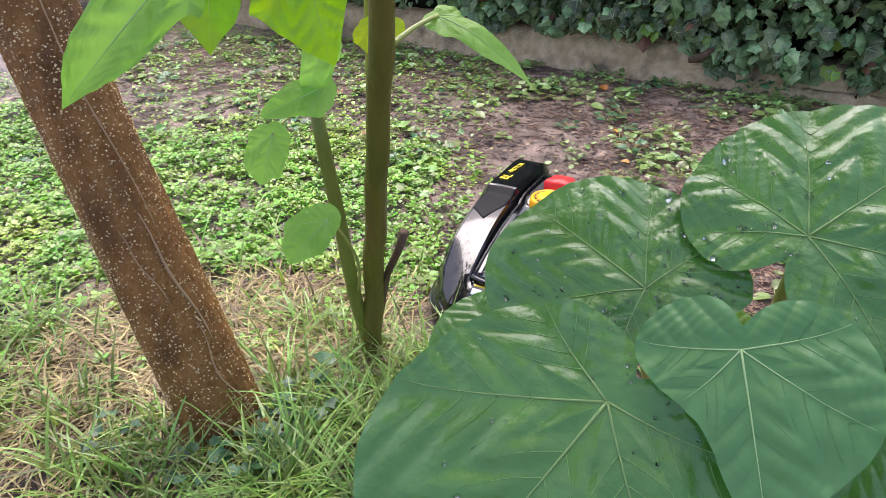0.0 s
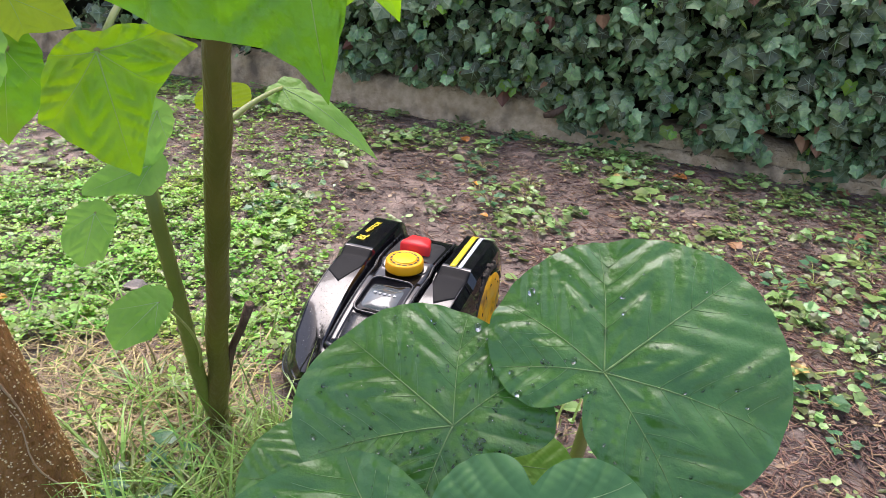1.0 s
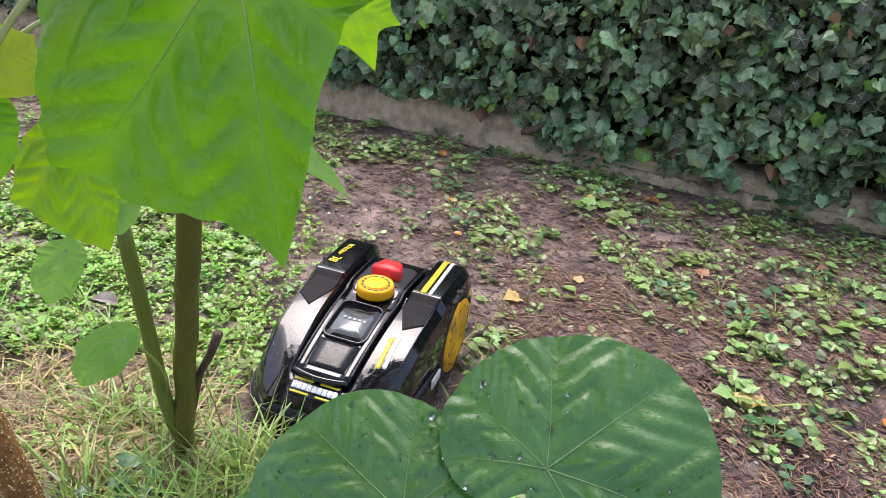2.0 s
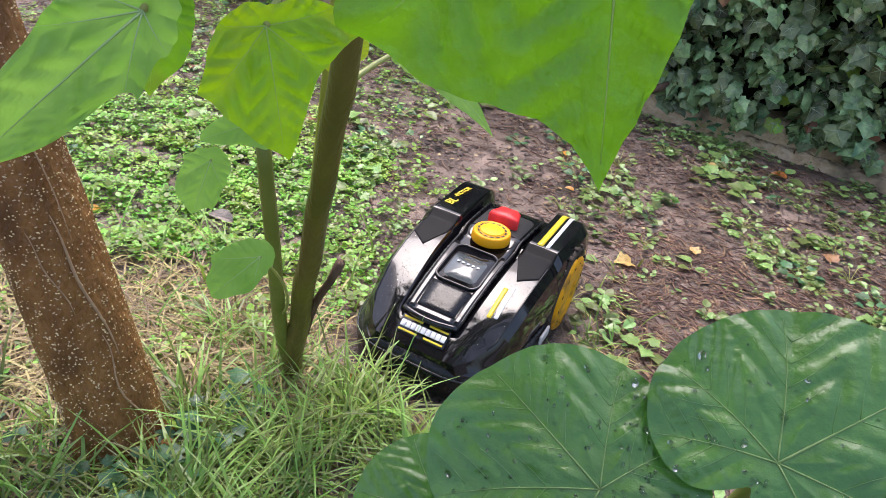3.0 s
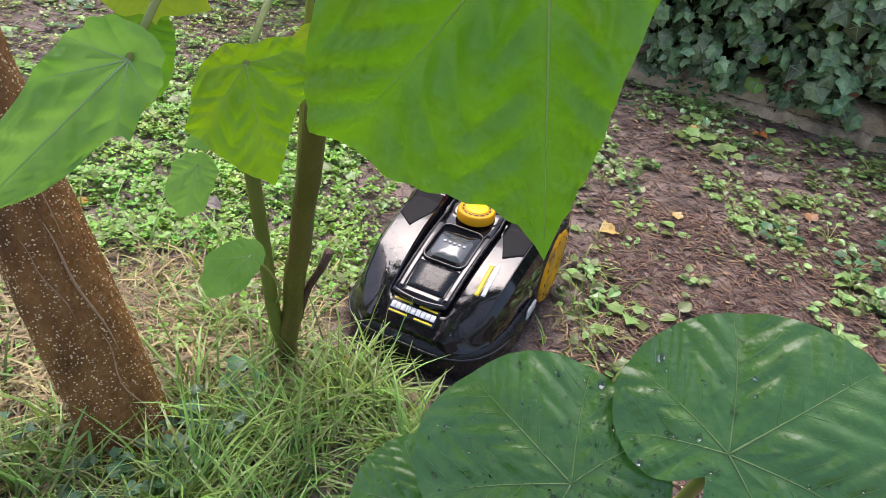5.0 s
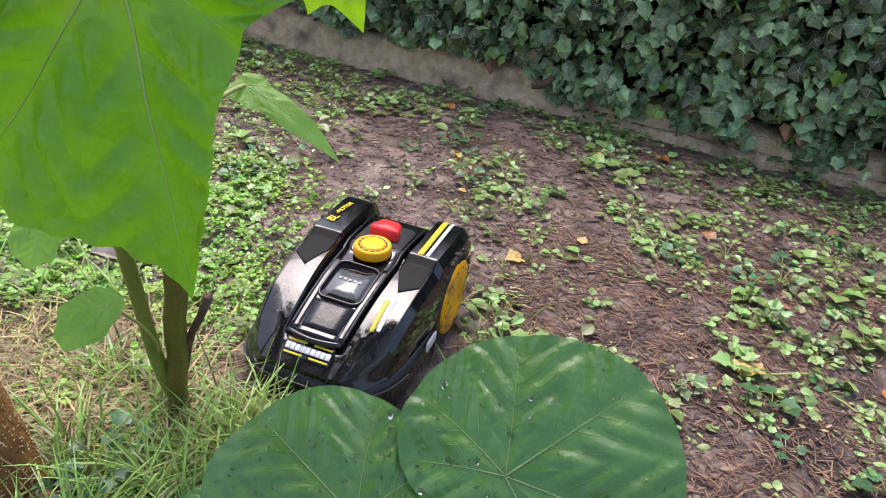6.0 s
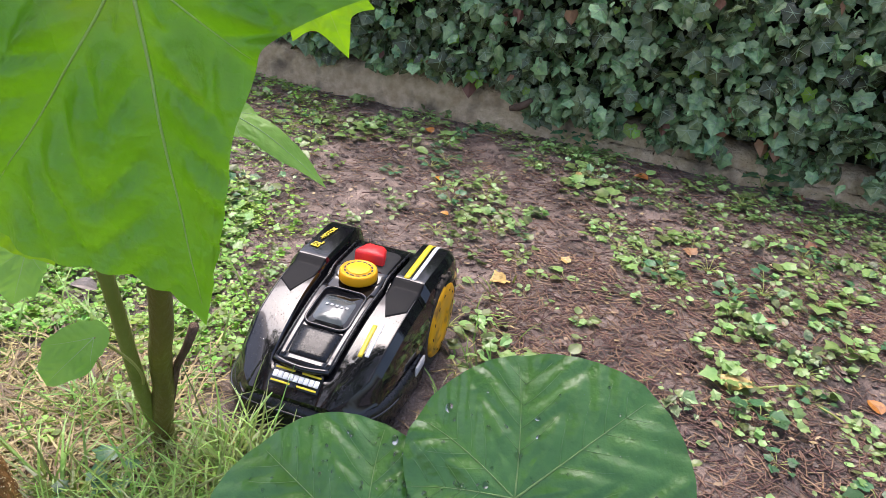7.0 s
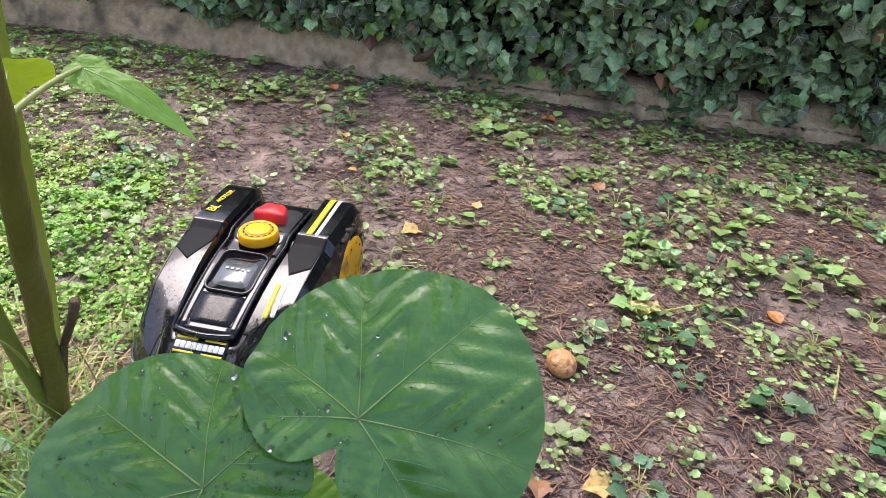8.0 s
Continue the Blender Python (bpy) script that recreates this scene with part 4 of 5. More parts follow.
# console down the middle: raised rim, dark well for the buttons, display, glossy front panel
console = part("console", strip_plate(-0.064, 0.064, -0.198, 0.185, deck, 0.010, 30, 0.14, 8), M["gloss"], mower, "black control console")
for side in (-1, 1):
    rail = [(side * (0.066 - 0.0095 * (1 - k / 20)), -0.2 + 0.385 * k / 20, deck(0, -0.2 + 0.385 * k / 20) + 0.011) for k in range(21)]
    part("console_rim", mesh_of("console_rim", *tube(rail, [0.0028] * 21, 8), M["satin"]), None, console)
    x0, x1 = (0.0475, 0.0615) if side > 0 else (-0.0615, -0.0475)
    part("console_rim", strip_plate(x0, x1, -0.196, -0.002, lambda x, y: deck(x, y) + 0.008, 0.0045, 18, 0.12, 3), M["gloss"], console, "smooth glossy rim")
part("console_rim", strip_plate(-0.044, 0.044, -0.197, -0.183, lambda x, y: deck(x, y) + 0.008, 0.0045, 3, 0.0, 8), M["gloss"], console, "smooth glossy rim")
part("display_bezel", slab(subdivided(rounded(-0.046, 0.046, -0.117, -0.004, 0.02)), lambda x, y: deck(x, y) + 0.007, 0.0045, 0.002), M["gloss"], console, "glossy display surround")
part("console_rim", mesh_of("console_rim", *tube([(-0.057 + 0.114 * k / 12, -0.200 - 0.010 * math.sin(math.pi * k / 12), deck(0, -0.2) + 0.010) for k in range(13)], [0.006] * 13, 8), M["gloss"]), None, console)
part("front_panel", strip_plate(-0.043, 0.043, -0.182, -0.122, lambda x, y: deck(x, y) + 0.009, 0.004, 8, 0.1), M["satin"], console, "smooth dark front panel")
well = rounded(-0.056, 0.056, 0.028, 0.168, 0.02)
part("button_well", slab(subdivided(well), lambda x, y: deck(x, y) + 0.008, 0.003, 0.002), M["groove"], console)
frame_line = [(x, y, deck(x, y) + 0.0125) for x, y in subdivided(rounded(-0.047, 0.047, -0.115, -0.008, 0.018), 2)]
frame_line.append(frame_line[0])
display = part("display", slab(subdivided(rounded(-0.036, 0.036, -0.102, -0.034, 0.012)), lambda x, y: deck(x, y) + 0.008, 0.004, 0.001), M["screen"], console, "grey display under wet glass")
part("display_frame", mesh_of("display_frame", *tube(frame_line, [0.0030] * len(frame_line), 8, False), M["gloss"]), None, display)
for k in range(5):
    x = -0.022 + 0.011 * k
    part("display_mark", box_bm(0.006, 0.006, 0.0012, 0.0008, (x, -0.058, deck(0, -0.058) + 0.0128), 1), M["sticker"], display)


def lathe(profile, sides=40, axis="z"):
    bm = bmesh.new()
    rows_ = []
    for r, z in profile:
        rows_.append([bm.verts.new((r * math.cos(2 * math.pi * k / sides), r * math.sin(2 * math.pi * k / sides), z)) for k in range(sides)])
    for a, b in zip(rows_, rows_[1:]):
        for k in range(sides):
            q = (k + 1) % sides
            bm.faces.new((a[k], a[q], b[q], b[k]))
    bm.faces.new(rows_[0][::-1])
    bm.faces.new(rows_[-1])
    return bm


knob = part("knob", lathe([(0.0415, 0), (0.042, 0.003), (0.0405, 0.0205), (0.0385, 0.0238), (0.035, 0.0245), (0.034, 0.023), (0.0255, 0.023), (0.025, 0.0245), (0.0, 0.0252)]), M["yellow"], mower, "round yellow height knob")
knob.matrix_basis = Matrix.Translation((0, 0.042, deck(0, 0.042) + 0.009)) @ Matrix.Diagonal((1.0, 1.0, 0.8, 1.0))
part("knob_cap", lathe([(0.0245, 0.0240), (0.0245, 0.0262), (0.0235, 0.0266), (0.0, 0.0268)]), M["yellow_top"], knob, "bright yellow cap")
for k in range(14):
    a0 = 2 * math.pi * k / 14
    bm = bmesh.new()
    vs = []
    for rr in (0.0275, 0.0315):
        for da in (0, 0.11, 0.22, 0.32):
            vs.append(bm.verts.new((rr * math.cos(a0 + da), rr * math.sin(a0 + da), 0.0237)))
    for j in range(3):
        bm.faces.new((vs[j], vs[j + 4], vs[j + 5], vs[j + 1]))
    part("knob_mark", bm, M["groove"], knob)
stop_outline = [(-0.034, 0.0), (0.034, 0.0), (0.036, 0.008), (0.026, 0.042), (0.018, 0.048), (-0.018, 0.048), (-0.026, 0.042), (-0.036, 0.008)]
bm = slab(subdivided([(x * 0.98, y * 0.96) for x, y in stop_outline], 2), lambda x, y: 0.0, 0.026, 0.005)
stop = part("stop_button", bm, M["red"], mower, "raised red stop button")
stop.location = (0, 0.094, deck(0, 0.11) + 0.008)

# fenders: printed stripes and lettering
for x0, x1, y0, y1, mat, label in (
    (0.098, 0.1105, 0.055, 0.238, "paint_yellow", "yellow stripe"), (0.1165, 0.1245, 0.055, 0.236, "paint_white", "white stripe"),
    (0.092, 0.101, -0.155, -0.085, "paint_yellow", "yellow stripe"), (0.105, 0.113, -0.152, -0.078, "paint_white", "white stripe"),
):
    part("stripe", strip_plate(x0, x1, y0, y1, top_z, 0.0012, 16, 0.0, 2), M[mat], shell, label)
for side in (-1, 1):
    # raised shoulder in front of the wheel arch
    x0, x1 = (0.086, 0.160) if side > 0 else (-0.160, -0.086)
    fold = [(x0 + (x1 - x0) * k / 10, 0.03 - 0.014 * (abs(x0 + (x1 - x0) * k / 10) - 0.086) / 0.074, top_z(x0 + (x1 - x0) * k / 10, 0.03) - 0.0006) for k in range(11)]
    part("shoulder_edge", mesh_of("shoulder_edge", *tube(fold, [0.0014] * 11, 6), M["matt"]), None, shell)
    part("shoulder_panel", strip_plate(side * 0.081, side * 0.147, -0.06, 0.050, top_z, 0.0014, 24, 0.0, 16, lambda x: -0.06 + max((0.106 - abs(x)) * 2.4, (abs(x) - 0.106) * 0.75)), M["matt"], shell, "matt black shoulder panel")
    edge_line = [(side * (lerp_table(WIDE, y) * 0.853), y, fender(lerp_table(WIDE, y) * 0.85, y)) for y in np.linspace(-0.2, 0.02, 14)]
    part("shoulder_edge", mesh_of("shoulder_edge", *tube(edge_line, [0.0016] * 14, 6), M["gloss"]), None, shell)
    part("side_plate", box_bm(0.006, 0.05, 0.022, 0.003, (side * 0.181, -0.03, 0.085)), M["sticker"], mower, "pale scuffed side sticker")


def lettering(text, size, m, mat, parent):
    cu = bpy.data.curves.new("lettering", "FONT")
    cu.body, cu.size, cu.extrude, cu.align_x, cu.align_y = text, size, 0.0006, "CENTER", "CENTER"
    cu.offset = 0.0004
    cu.materials.append(mat)
    ob = new("lettering", cu)
    ob.parent = parent
    ob.matrix_basis = m
    return ob


lettering("BL", 0.028, Matrix.Translation((-0.126, 0.098, top_z(-0.12, 0.11) + 0.0015)) @ pose(0, 0, 0, 0, 0, 83), M["paint_yellow"], shell)
lettering("-MOTOR", 0.0155, Matrix.Translation((-0.126, 0.151, top_z(-0.12, 0.16) + 0.003)) @ pose(0, 0, 0, 0, 0, 83), M["paint_yellow"], shell)
# nose badge: plain bars in its colours
badge = part("badge", box_bm(0.094, 0.003, 0.032, 0.001, (0, 0, 0)), M["gloss"], shell, "nose badge of white and yellow bars")
badge.matrix_basis = pose(0, -0.222, fender(0.06, -0.222) + 0.0012, -58.2, 0, 0) @ Matrix.Diagonal((1.08, 1.0, 1.1, 1.0))
for k in range(9):
    part("badge_bar", box_bm(0.0092, 0.003, 0.0118, 0.0008, (-0.0392 + 0.0098 * k, -0.0008, 0), 1), M["paint_white"], badge, "white bar")
for x in (-0.025, 0.025):
    for z in (-0.0115, 0.0115):
        part("badge_bar", box_bm(0.037, 0.003, 0.0035, 0.0006, (x, -0.0008, z)), M["paint_yellow"], badge, "yellow bar")

# rain beaded on the cover
dv, df = [], []
r8 = random.Random(17)
for i in range(2800):
    x, y = r8.uniform(-0.15, 0.15), r8.uniform(-0.245, -0.06) if i % 3 else r8.uniform(-0.235, 0.02)
    if abs(x) < lerp_table(GUT, y) + 0.008 or abs(x) > lerp_table(WIDE, y) * 0.83 or (y > -0.12 and r8.random() < 0.6):
        continue
    s = r8.uniform(0.0004, 0.0013)
    b = len(dv)
    for rad, up in ((1.0, -0.0002), (0.8, 0.35 * s), (0.4, 0.55 * s)):
        for k in range(7):
            px, py = x + rad * s * math.cos(k * 0.8976), y + rad * s * math.sin(k * 0.8976)
            dv.append((px, py, top_z(px, py) + up))
    dv.append((x, y, top_z(x, y) + 0.62 * s))
    for j in range(2):
        df += [(b + j * 7 + k, b + j * 7 + (k + 1) % 7, b + j * 7 + 7 + (k + 1) % 7, b + j * 7 + 7 + k) for k in range(7)]
    df += [(b + 14 + k, b + 14 + (k + 1) % 7, b + 21) for k in range(7)]
tagged(part("rain_water", mesh_of("rain_water", dv, df, M["drop"]), None, shell, "clear rain drops on the cover"), kind="stuff")

# wheels
for side in (-1, 1):
    wheel = part("wheel", lathe([(0.075, -0.022), (0.096, -0.022), (0.100, -0.016), (0.100, 0.016), (0.096, 0.022), (0.088, 0.023), (0.086, 0.014), (0.0, 0.012)], 48), M["rubber"], mower, "muddy black drive wheel")
    wheel.matrix_basis = pose(side * 0.150, 0.128, 0.098, 0, 90 * side, 0)
    hub = part("hub", lathe([(0.084, 0.010), (0.084, 0.022), (0.078, 0.0275), (0.03, 0.030), (0.026, 0.026), (0.0, 0.026)], 48), M["hub"], wheel, "bright yellow wheel disc splashed with mud")
    for k in range(18):
        a = 2 * math.pi * k / 18
        lug = part("tread", box_bm(0.008, 0.012, 0.044, 0.002, (0.100, 0, 0), 1), M["rubber"], wheel)
        lug.matrix_basis = pose(0, 0, 0, 0, 0, math.degrees(a))
    for k in range(12):
        a = 2 * math.pi * k / 12 + 0.2
        slot = part("hub_slot", box_bm(0.003, 0.008, 0.002, 0.0008, (0.066, 0, 0.0284), 1), M["groove"], wheel)
        slot.matrix_basis = pose(0, 0, 0, 0, 0, math.degrees(a))
    caster = part("caster", lathe([(0.0, -0.012), (0.03, -0.012), (0.034, -0.007), (0.034, 0.007), (0.03, 0.012), (0.0, 0.012)], 24), M["rubber"], mower)
    caster.matrix_basis = pose(side * 0.09, -0.15, 0.034, 0, 90, 10)

# ---- ground cover ----
def in_mower(x, y):
    dx, dy = x + 0.05, y - 1.285
    c, s = math.cos(radians(12)), math.sin(radians(12))
    lx, ly = dx * c - dy * s, dx * s + dy * c
    return abs(lx) < 0.205 and -0.285 < ly < 0.27


def leaflet(o, d, n, length, width):
    """A small pointed oval leaf of six triangles."""
    s = n.cross(d).normalized()
    pts = [o, o + d * length * 0.35 + s * width * 0.5, o + d * length * 0.75 + s * width * 0.42, o + d * length, o + d * length * 0.75 - s * width * 0.42, o + d * length * 0.35 - s * width * 0.5, o + d * length * 0.5 - n * width * 0.12]
    return pts, [(6, 0, 1), (6, 1, 2), (6, 2, 3), (6, 3, 4), (6, 4, 5), (6, 5, 0)]


def add(vs, fs, pts, faces):
    b = len(vs)
    vs += pts
    fs += [tuple(b + i for i in f) for f in faces]


def small_leaflet(o, d, n, length, width):
    """A round leaflet of four triangles."""
    s = n.cross(d).normalized()
    return ([o, o + d * length * 0.45 + s * width * 0.5, o + d * length * 0.85 + s * width * 0.36, o + d * length, o + d * length * 0.85 - s * width * 0.36, o + d * length * 0.45 - s * width * 0.5],
            [(0, 1, 2), (0, 2, 3), (0, 3, 4), (0, 4, 5)])


# clover and chickweed
vs, fs = [], []
r3 = random.Random(5)
for i in range(150000):
    x, y = r3.uniform(-3.6, 0.35), r3.uniform(0.15, 3.7)
    if y > kerb_y(x) - 0.06 or in_mower(x, y):
        continue
    p = clover_zone(x, y)
    if grass_zone(x, y) > 0.35:
        p *= 0.25
    if r3.random() > p:
        continue
    z = gz(x, y)
    tuft = noise.noise((x * 8, y * 8, 14)) + 0.5 * noise.noise((x * 19, y * 19, 15))
    if tuft < -0.22 and r3.random() < 0.7:
        continue
    h = r3.uniform(0.004, 0.016) + 0.045 * max(0.0, tuft + 0.15) * r3.uniform(0.4, 1.0)
    spin = r3.uniform(0, 6.28)
    s = r3.uniform(0.6, 1.3) * (1.7 if r3.random() < 0.2 else 1.0)
    for k in range(3 + (r3.random() < 0.3)):
        a = spin + k * 2.09 + r3.uniform(-0.3, 0.3)
        t = r3.uniform(-0.35, 0.65)
        d = Vector((math.cos(a), math.sin(a), t)).normalized()
        n = Vector((-math.cos(a) * t, -math.sin(a) * t, 1)).normalized()
        add(vs, fs, *small_leaflet(Vector((x, y, z + h)), d, n, 0.0095 * s, 0.008 * s))
clover = part("clover", mesh_of("clover", vs, fs, M["clover"], False), None)
tagged(clover, "bright green carpet of clover and chickweed", "clover", kind="stuff")

# grass
for name, mat, count, label, seed in (("grass", "grass", 3900, "long wet green grass round the trunk", 3), ("dry_grass", "straw", 5400, "flattened straw-coloured dry grass", 4)):
    vs, fs = [], []
    r4 = random.Random(seed)
    clumps = [(r4.gauss(-0.26, 0.2), r4.gauss(0.66, 0.15)) if k % 4 > 1 else (r4.gauss(-0.8, 0.22), r4.gauss(0.7, 0.16)) if k % 4 else (r4.gauss(-0.16, 0.12), r4.gauss(0.86, 0.07)) for k in range(64)]
    for i in range(count):
        if mat == "grass":
            cx, cy = clumps[r4.randrange(64)]
            x, y = cx + r4.gauss(0, 0.028), cy + r4.gauss(0, 0.024)
            if r4.random() < 0.12:
                x, y = r4.uniform(-1.4, 0.2), r4.uniform(0.5, 1.5)
        else:
            x, y = (r4.gauss(-0.50, 0.2), r4.gauss(1.0, 0.11)) if r4.random() < 0.5 else (r4.gauss(-0.72, 0.24), r4.gauss(0.76, 0.17))
        if r4.random() < 0.032:
            x, y = r4.gauss(0.25, 0.06), r4.gauss(1.33, 0.16)
        elif in_mower(x, y) or grass_zone(x, y) < 0.08 and r4.random() < 0.8:
            continue
        if in_mower(x, y) or math.hypot(x + 0.48, y - 0.735) < 0.085 or (y < 0.42 and x > -0.25):
            continue
        z = gz(x, y) - 0.004
        a = r4.uniform(0, 6.28)
        length = r4.uniform(0.05, 0.2 if x < 0.1 else 0.1) * (1.0 if mat == "grass" else 0.9)
        lean = r4.uniform(0.5, 1.6) if mat == "grass" else r4.uniform(0.9, 1.45)
        w = r4.uniform(0.0012, 0.0034) * (1.0 if mat == "grass" else 0.75)
        side = Vector((-math.sin(a), math.cos(a), 0))
        p, th = Vector((x, y, z)), 0.25 if mat == "grass" else 0.7
        pts = []
        for k in range(5):
            ww = w * (1 - (k / 4) ** 2 * 0.9)
            pts += [p - side * ww, p + side * ww]
            th += lean / 4 * 1.2
            p = p + Vector((math.cos(a) * math.sin(th), math.sin(a) * math.sin(th), math.cos(th))) * length / 4
            p.z = max(p.z, gz(p.x, p.y) + 0.003)
        add(vs, fs, pts, [(2 * k, 2 * k + 1, 2 * k + 3, 2 * k + 2) for k in range(4)])
    tagged(part(name, mesh_of(name, vs, fs, M[mat], False), None), label, "grass", kind="stuff")

# fallen needles and twiglets, crumbs, pebbles
vs, fs = [], []
r5 = random.Random(8)
for i in range(30000):
    x, y = r5.uniform(-2.4, 2.4), r5.uniform(0.7, 3.6)
    if i % 3 == 0:
        x, y = r5.uniform(0.25, 2.1), r5.uniform(0.75, 2.0)
    if y > kerb_y(x) - 0.02 or in_mower(x, y) or clover_zone(x, y) > 0.7:
        continue
    if noise.noise((x * 2.3, y * 2.3, 12)) < (-0.15 if x < 0.4 else -0.4) and r5.random() < 0.75:
        continue
    a, l = r5.uniform(0, 3.14), r5.uniform(0.012, 0.05) * (2 if r5.random() < 0.06 else 1)
    d = Vector((math.cos(a), math.sin(a), 0))
    p0, p1 = Vector((x, y, 0)) - d * l / 2, Vector((x, y, 0)) + d * l / 2
    mid = Vector((x, y, 0)) + Vector((-d.y, d.x, 0)) * r5.uniform(-0.1, 0.1) * l
    pts = []
    for q in (p0, mid, p1):
        q.z = gz(q.x, q.y) + r5.uniform(0.003, 0.007)
        pts.append(q)
    t, f = tube(pts, [r5.uniform(0.0007, 0.0021)] * 3, 4, False)
    add(vs, fs, t, f)
tagged(part("fallen_needles", mesh_of("fallen_needles", vs, fs, M["needle"]), None), "scattered brown needles and bits of twig on the soil", "litter", kind="stuff")


vs, fs = [], []
for i in range(9500):
    x, y = r5.uniform(-2.2, 2.4), r5.uniform(0.7, 3.5)
    if y > kerb_y(x) - 0.02 or in_mower(x, y) or noise.noise((x * 2.0, y * 2.0, 40)) < r5.uniform(-0.6, 0.25):
        continue
    a, t = r5.uniform(0, 6.28), r5.uniform(-0.4, 0.4)
    d = Vector((math.cos(a), math.sin(a), t)).normalized()
    n = Vector((-math.cos(a) * t + r5.uniform(-0.4, 0.4), -math.sin(a) * t, 1)).normalized()
    s = 0.004 + 0.018 * r5.random() ** 2
    add(vs, fs, *small_leaflet(Vector((x, y, gz(x, y) + 0.006)), d, n, s, s * r5.uniform(0.3, 0.8)))
tagged(part("leaf_litter", mesh_of("leaf_litter", vs, fs, M["litter"], False), None), "rotting brown and tan leaf fragments on the soil", "litter", kind="stuff")


def lump(o, s, r, flat=0.7):
    pts = [o + Vector((x * r.uniform(0.7, 1.2), y * r.uniform(0.7, 1.2), z * flat * r.uniform(0.7, 1.2))) * s for x, y, z in
           ((1, 0, 0), (0.3, 0.9, 0.1), (-0.8, 0.6, 0), (-0.8, -0.6, 0.1), (0.3, -0.9, 0), (0, 0, 0.9), (0, 0, -0.8))]
    return pts, [(k, (k + 1) % 5, 5) for k in range(5)] + [((k + 1) % 5, k, 6) for k in range(5)]


for name, mat, count, lo, hi, label, category in (("soil_crumbs", "crumb", 15000, 0.002, 0.012, "loose wet crumbs of brown soil", "soil"), ("pebbles", "stone", 240, 0.003, 0.008, "small grey-brown pebbles on the soil", "pebbles")):
    vs, fs = [], []
    for i in range(count):
        x, y = r5.uniform(-1.5, 2.4), r5.uniform(0.6, 3.3)
        if y > kerb_y(x) - 0.01 or in_mower(x, y):
            continue
        s = lo + (hi - lo) * r5.random() ** 2.5
        add(vs, fs, *lump(Vector((x, y, gz(x, y) + s * 0.3)), s, r5))
    tagged(part(name, mesh_of(name, vs, fs, M[mat], False), None), label, category, kind="stuff")


# low weeds and ivy runners on the bare soil, each a plant of its own
def ground_leaf(size, lobes, fold):
    """A lobed leaf that lies along +y from its origin and faces up."""
    out = [(0, 0.03), (0.24, -0.06), (0.42, 0.12), (0.36, 0.28), (0.52, 0.48), (0.28, 0.62), (0, 0.95)] if lobes else [(0, 0), (0.22, 0.06), (0.36, 0.3), (0.34, 0.55), (0.18, 0.82), (0, 0.98)]
    rt = [(x * size, y * size, fold * x * size - 0.25 * size * (y - 0.4) ** 2) for x, y in out]
    k = len(rt)
    verts = rt + [(-x, y, z) for x, y, z in rt[1:-1]] + [(0, 0.42 * size, 0.03 * size)]
    mid = len(verts) - 1
    lt = [0] + list(range(k, mid)) + [k - 1]
    return verts, [(mid, i, i + 1) for i in range(k - 1)] + [(mid, lt[i + 1], lt[i]) for i in range(k - 1)]


def make_weed(r, mat, count, size, spread, height, lobes):
    w = thing("weed", pose(0, 0, 0), "low green weed seedling on the wet soil", "weed", "weeds on the bare soil")
    for i in range(count):
        a = 360 * (i + r.uniform(-0.3, 0.3)) / count
        rad = spread * r.uniform(0.3, 1.0)
        h = height * r.uniform(0.5, 1.2)
        o = Vector((math.cos(radians(a)) * rad, math.sin(radians(a)) * rad, h))
        s = size * r.uniform(0.7, 1.2)
        lf = part("leaf", mesh_of("leaf", *ground_leaf(s, lobes, r.uniform(0.1, 0.5)), mat, True), None, w)
        lf.matrix_basis = Matrix.Translation(o) @ pose(0, 0, 0, r.uniform(-25, 25), r.uniform(-20, 20), a - 90 + r.uniform(-40, 40))
        part("stalk", mesh_of("stalk", *tube(bend((0, 0, -0.004), o, (0, 0, 0.006), 4), [0.0008] * 5, 5, False), M["petiole"]), None, w)
    return w


r6 = random.Random(21)
kinds = [make_weed(r6, M["weed"], 6, 0.034, 0.035, 0.018, True), make_weed(r6, M["weed"], 9, 0.026, 0.045, 0.02, False), make_weed(r6, M["weed_dark"], 5, 0.036, 0.03, 0.016, True),
         make_weed(r6, M["weed"], 4, 0.042, 0.03, 0.02, True), make_weed(r6, M["weed"], 12, 0.02, 0.04, 0.024, False), make_weed(r6, M["weed_dark"], 8, 0.026, 0.04, 0.025, True),
         make_weed(r6, M["weed"], 3, 0.04, 0.022, 0.012, False)]
spots = []
for tries in range(9000):
    if len(spots) >= 300:
        break
    x, y = r6.uniform(-2.4, 2.2), r6.uniform(0.75, 3.5)
    edge = kerb_y(x) - y
    if edge < 0.03 or in_mower(x, y) or grass_zone(x, y) > 0.3:
        continue
    if clover_zone(x, y) > 0.55 and r6.random() < 0.7:
        continue
    dens = 0.35 + 0.9 * noise.noise((x * 2.6, y * 2.6, 20)) + (0.45 if edge < 0.45 else 0) + (0.1 if x > 0.55 else 0) + (0.3 if x < 0.2 and y > 2.45 else 0)
    if -0.45 < x < 0.25 and 1.55 < y < 2.3:
        dens -= 0.35
    if r6.random() > dens or any((x - a) ** 2 + (y - b) ** 2 < 0.0035 for a, b in spots):
        continue
    spots.append((x, y))
for i, (x, y) in enumerate(spots):
    k = kinds[i % 7]
    m = pose(x, y, gz(x, y) + 0.002, 0, 0, r6.uniform(0, 360))
    if i < 7:
        k.matrix_world = m
    else:
        copy_thing(k, m)
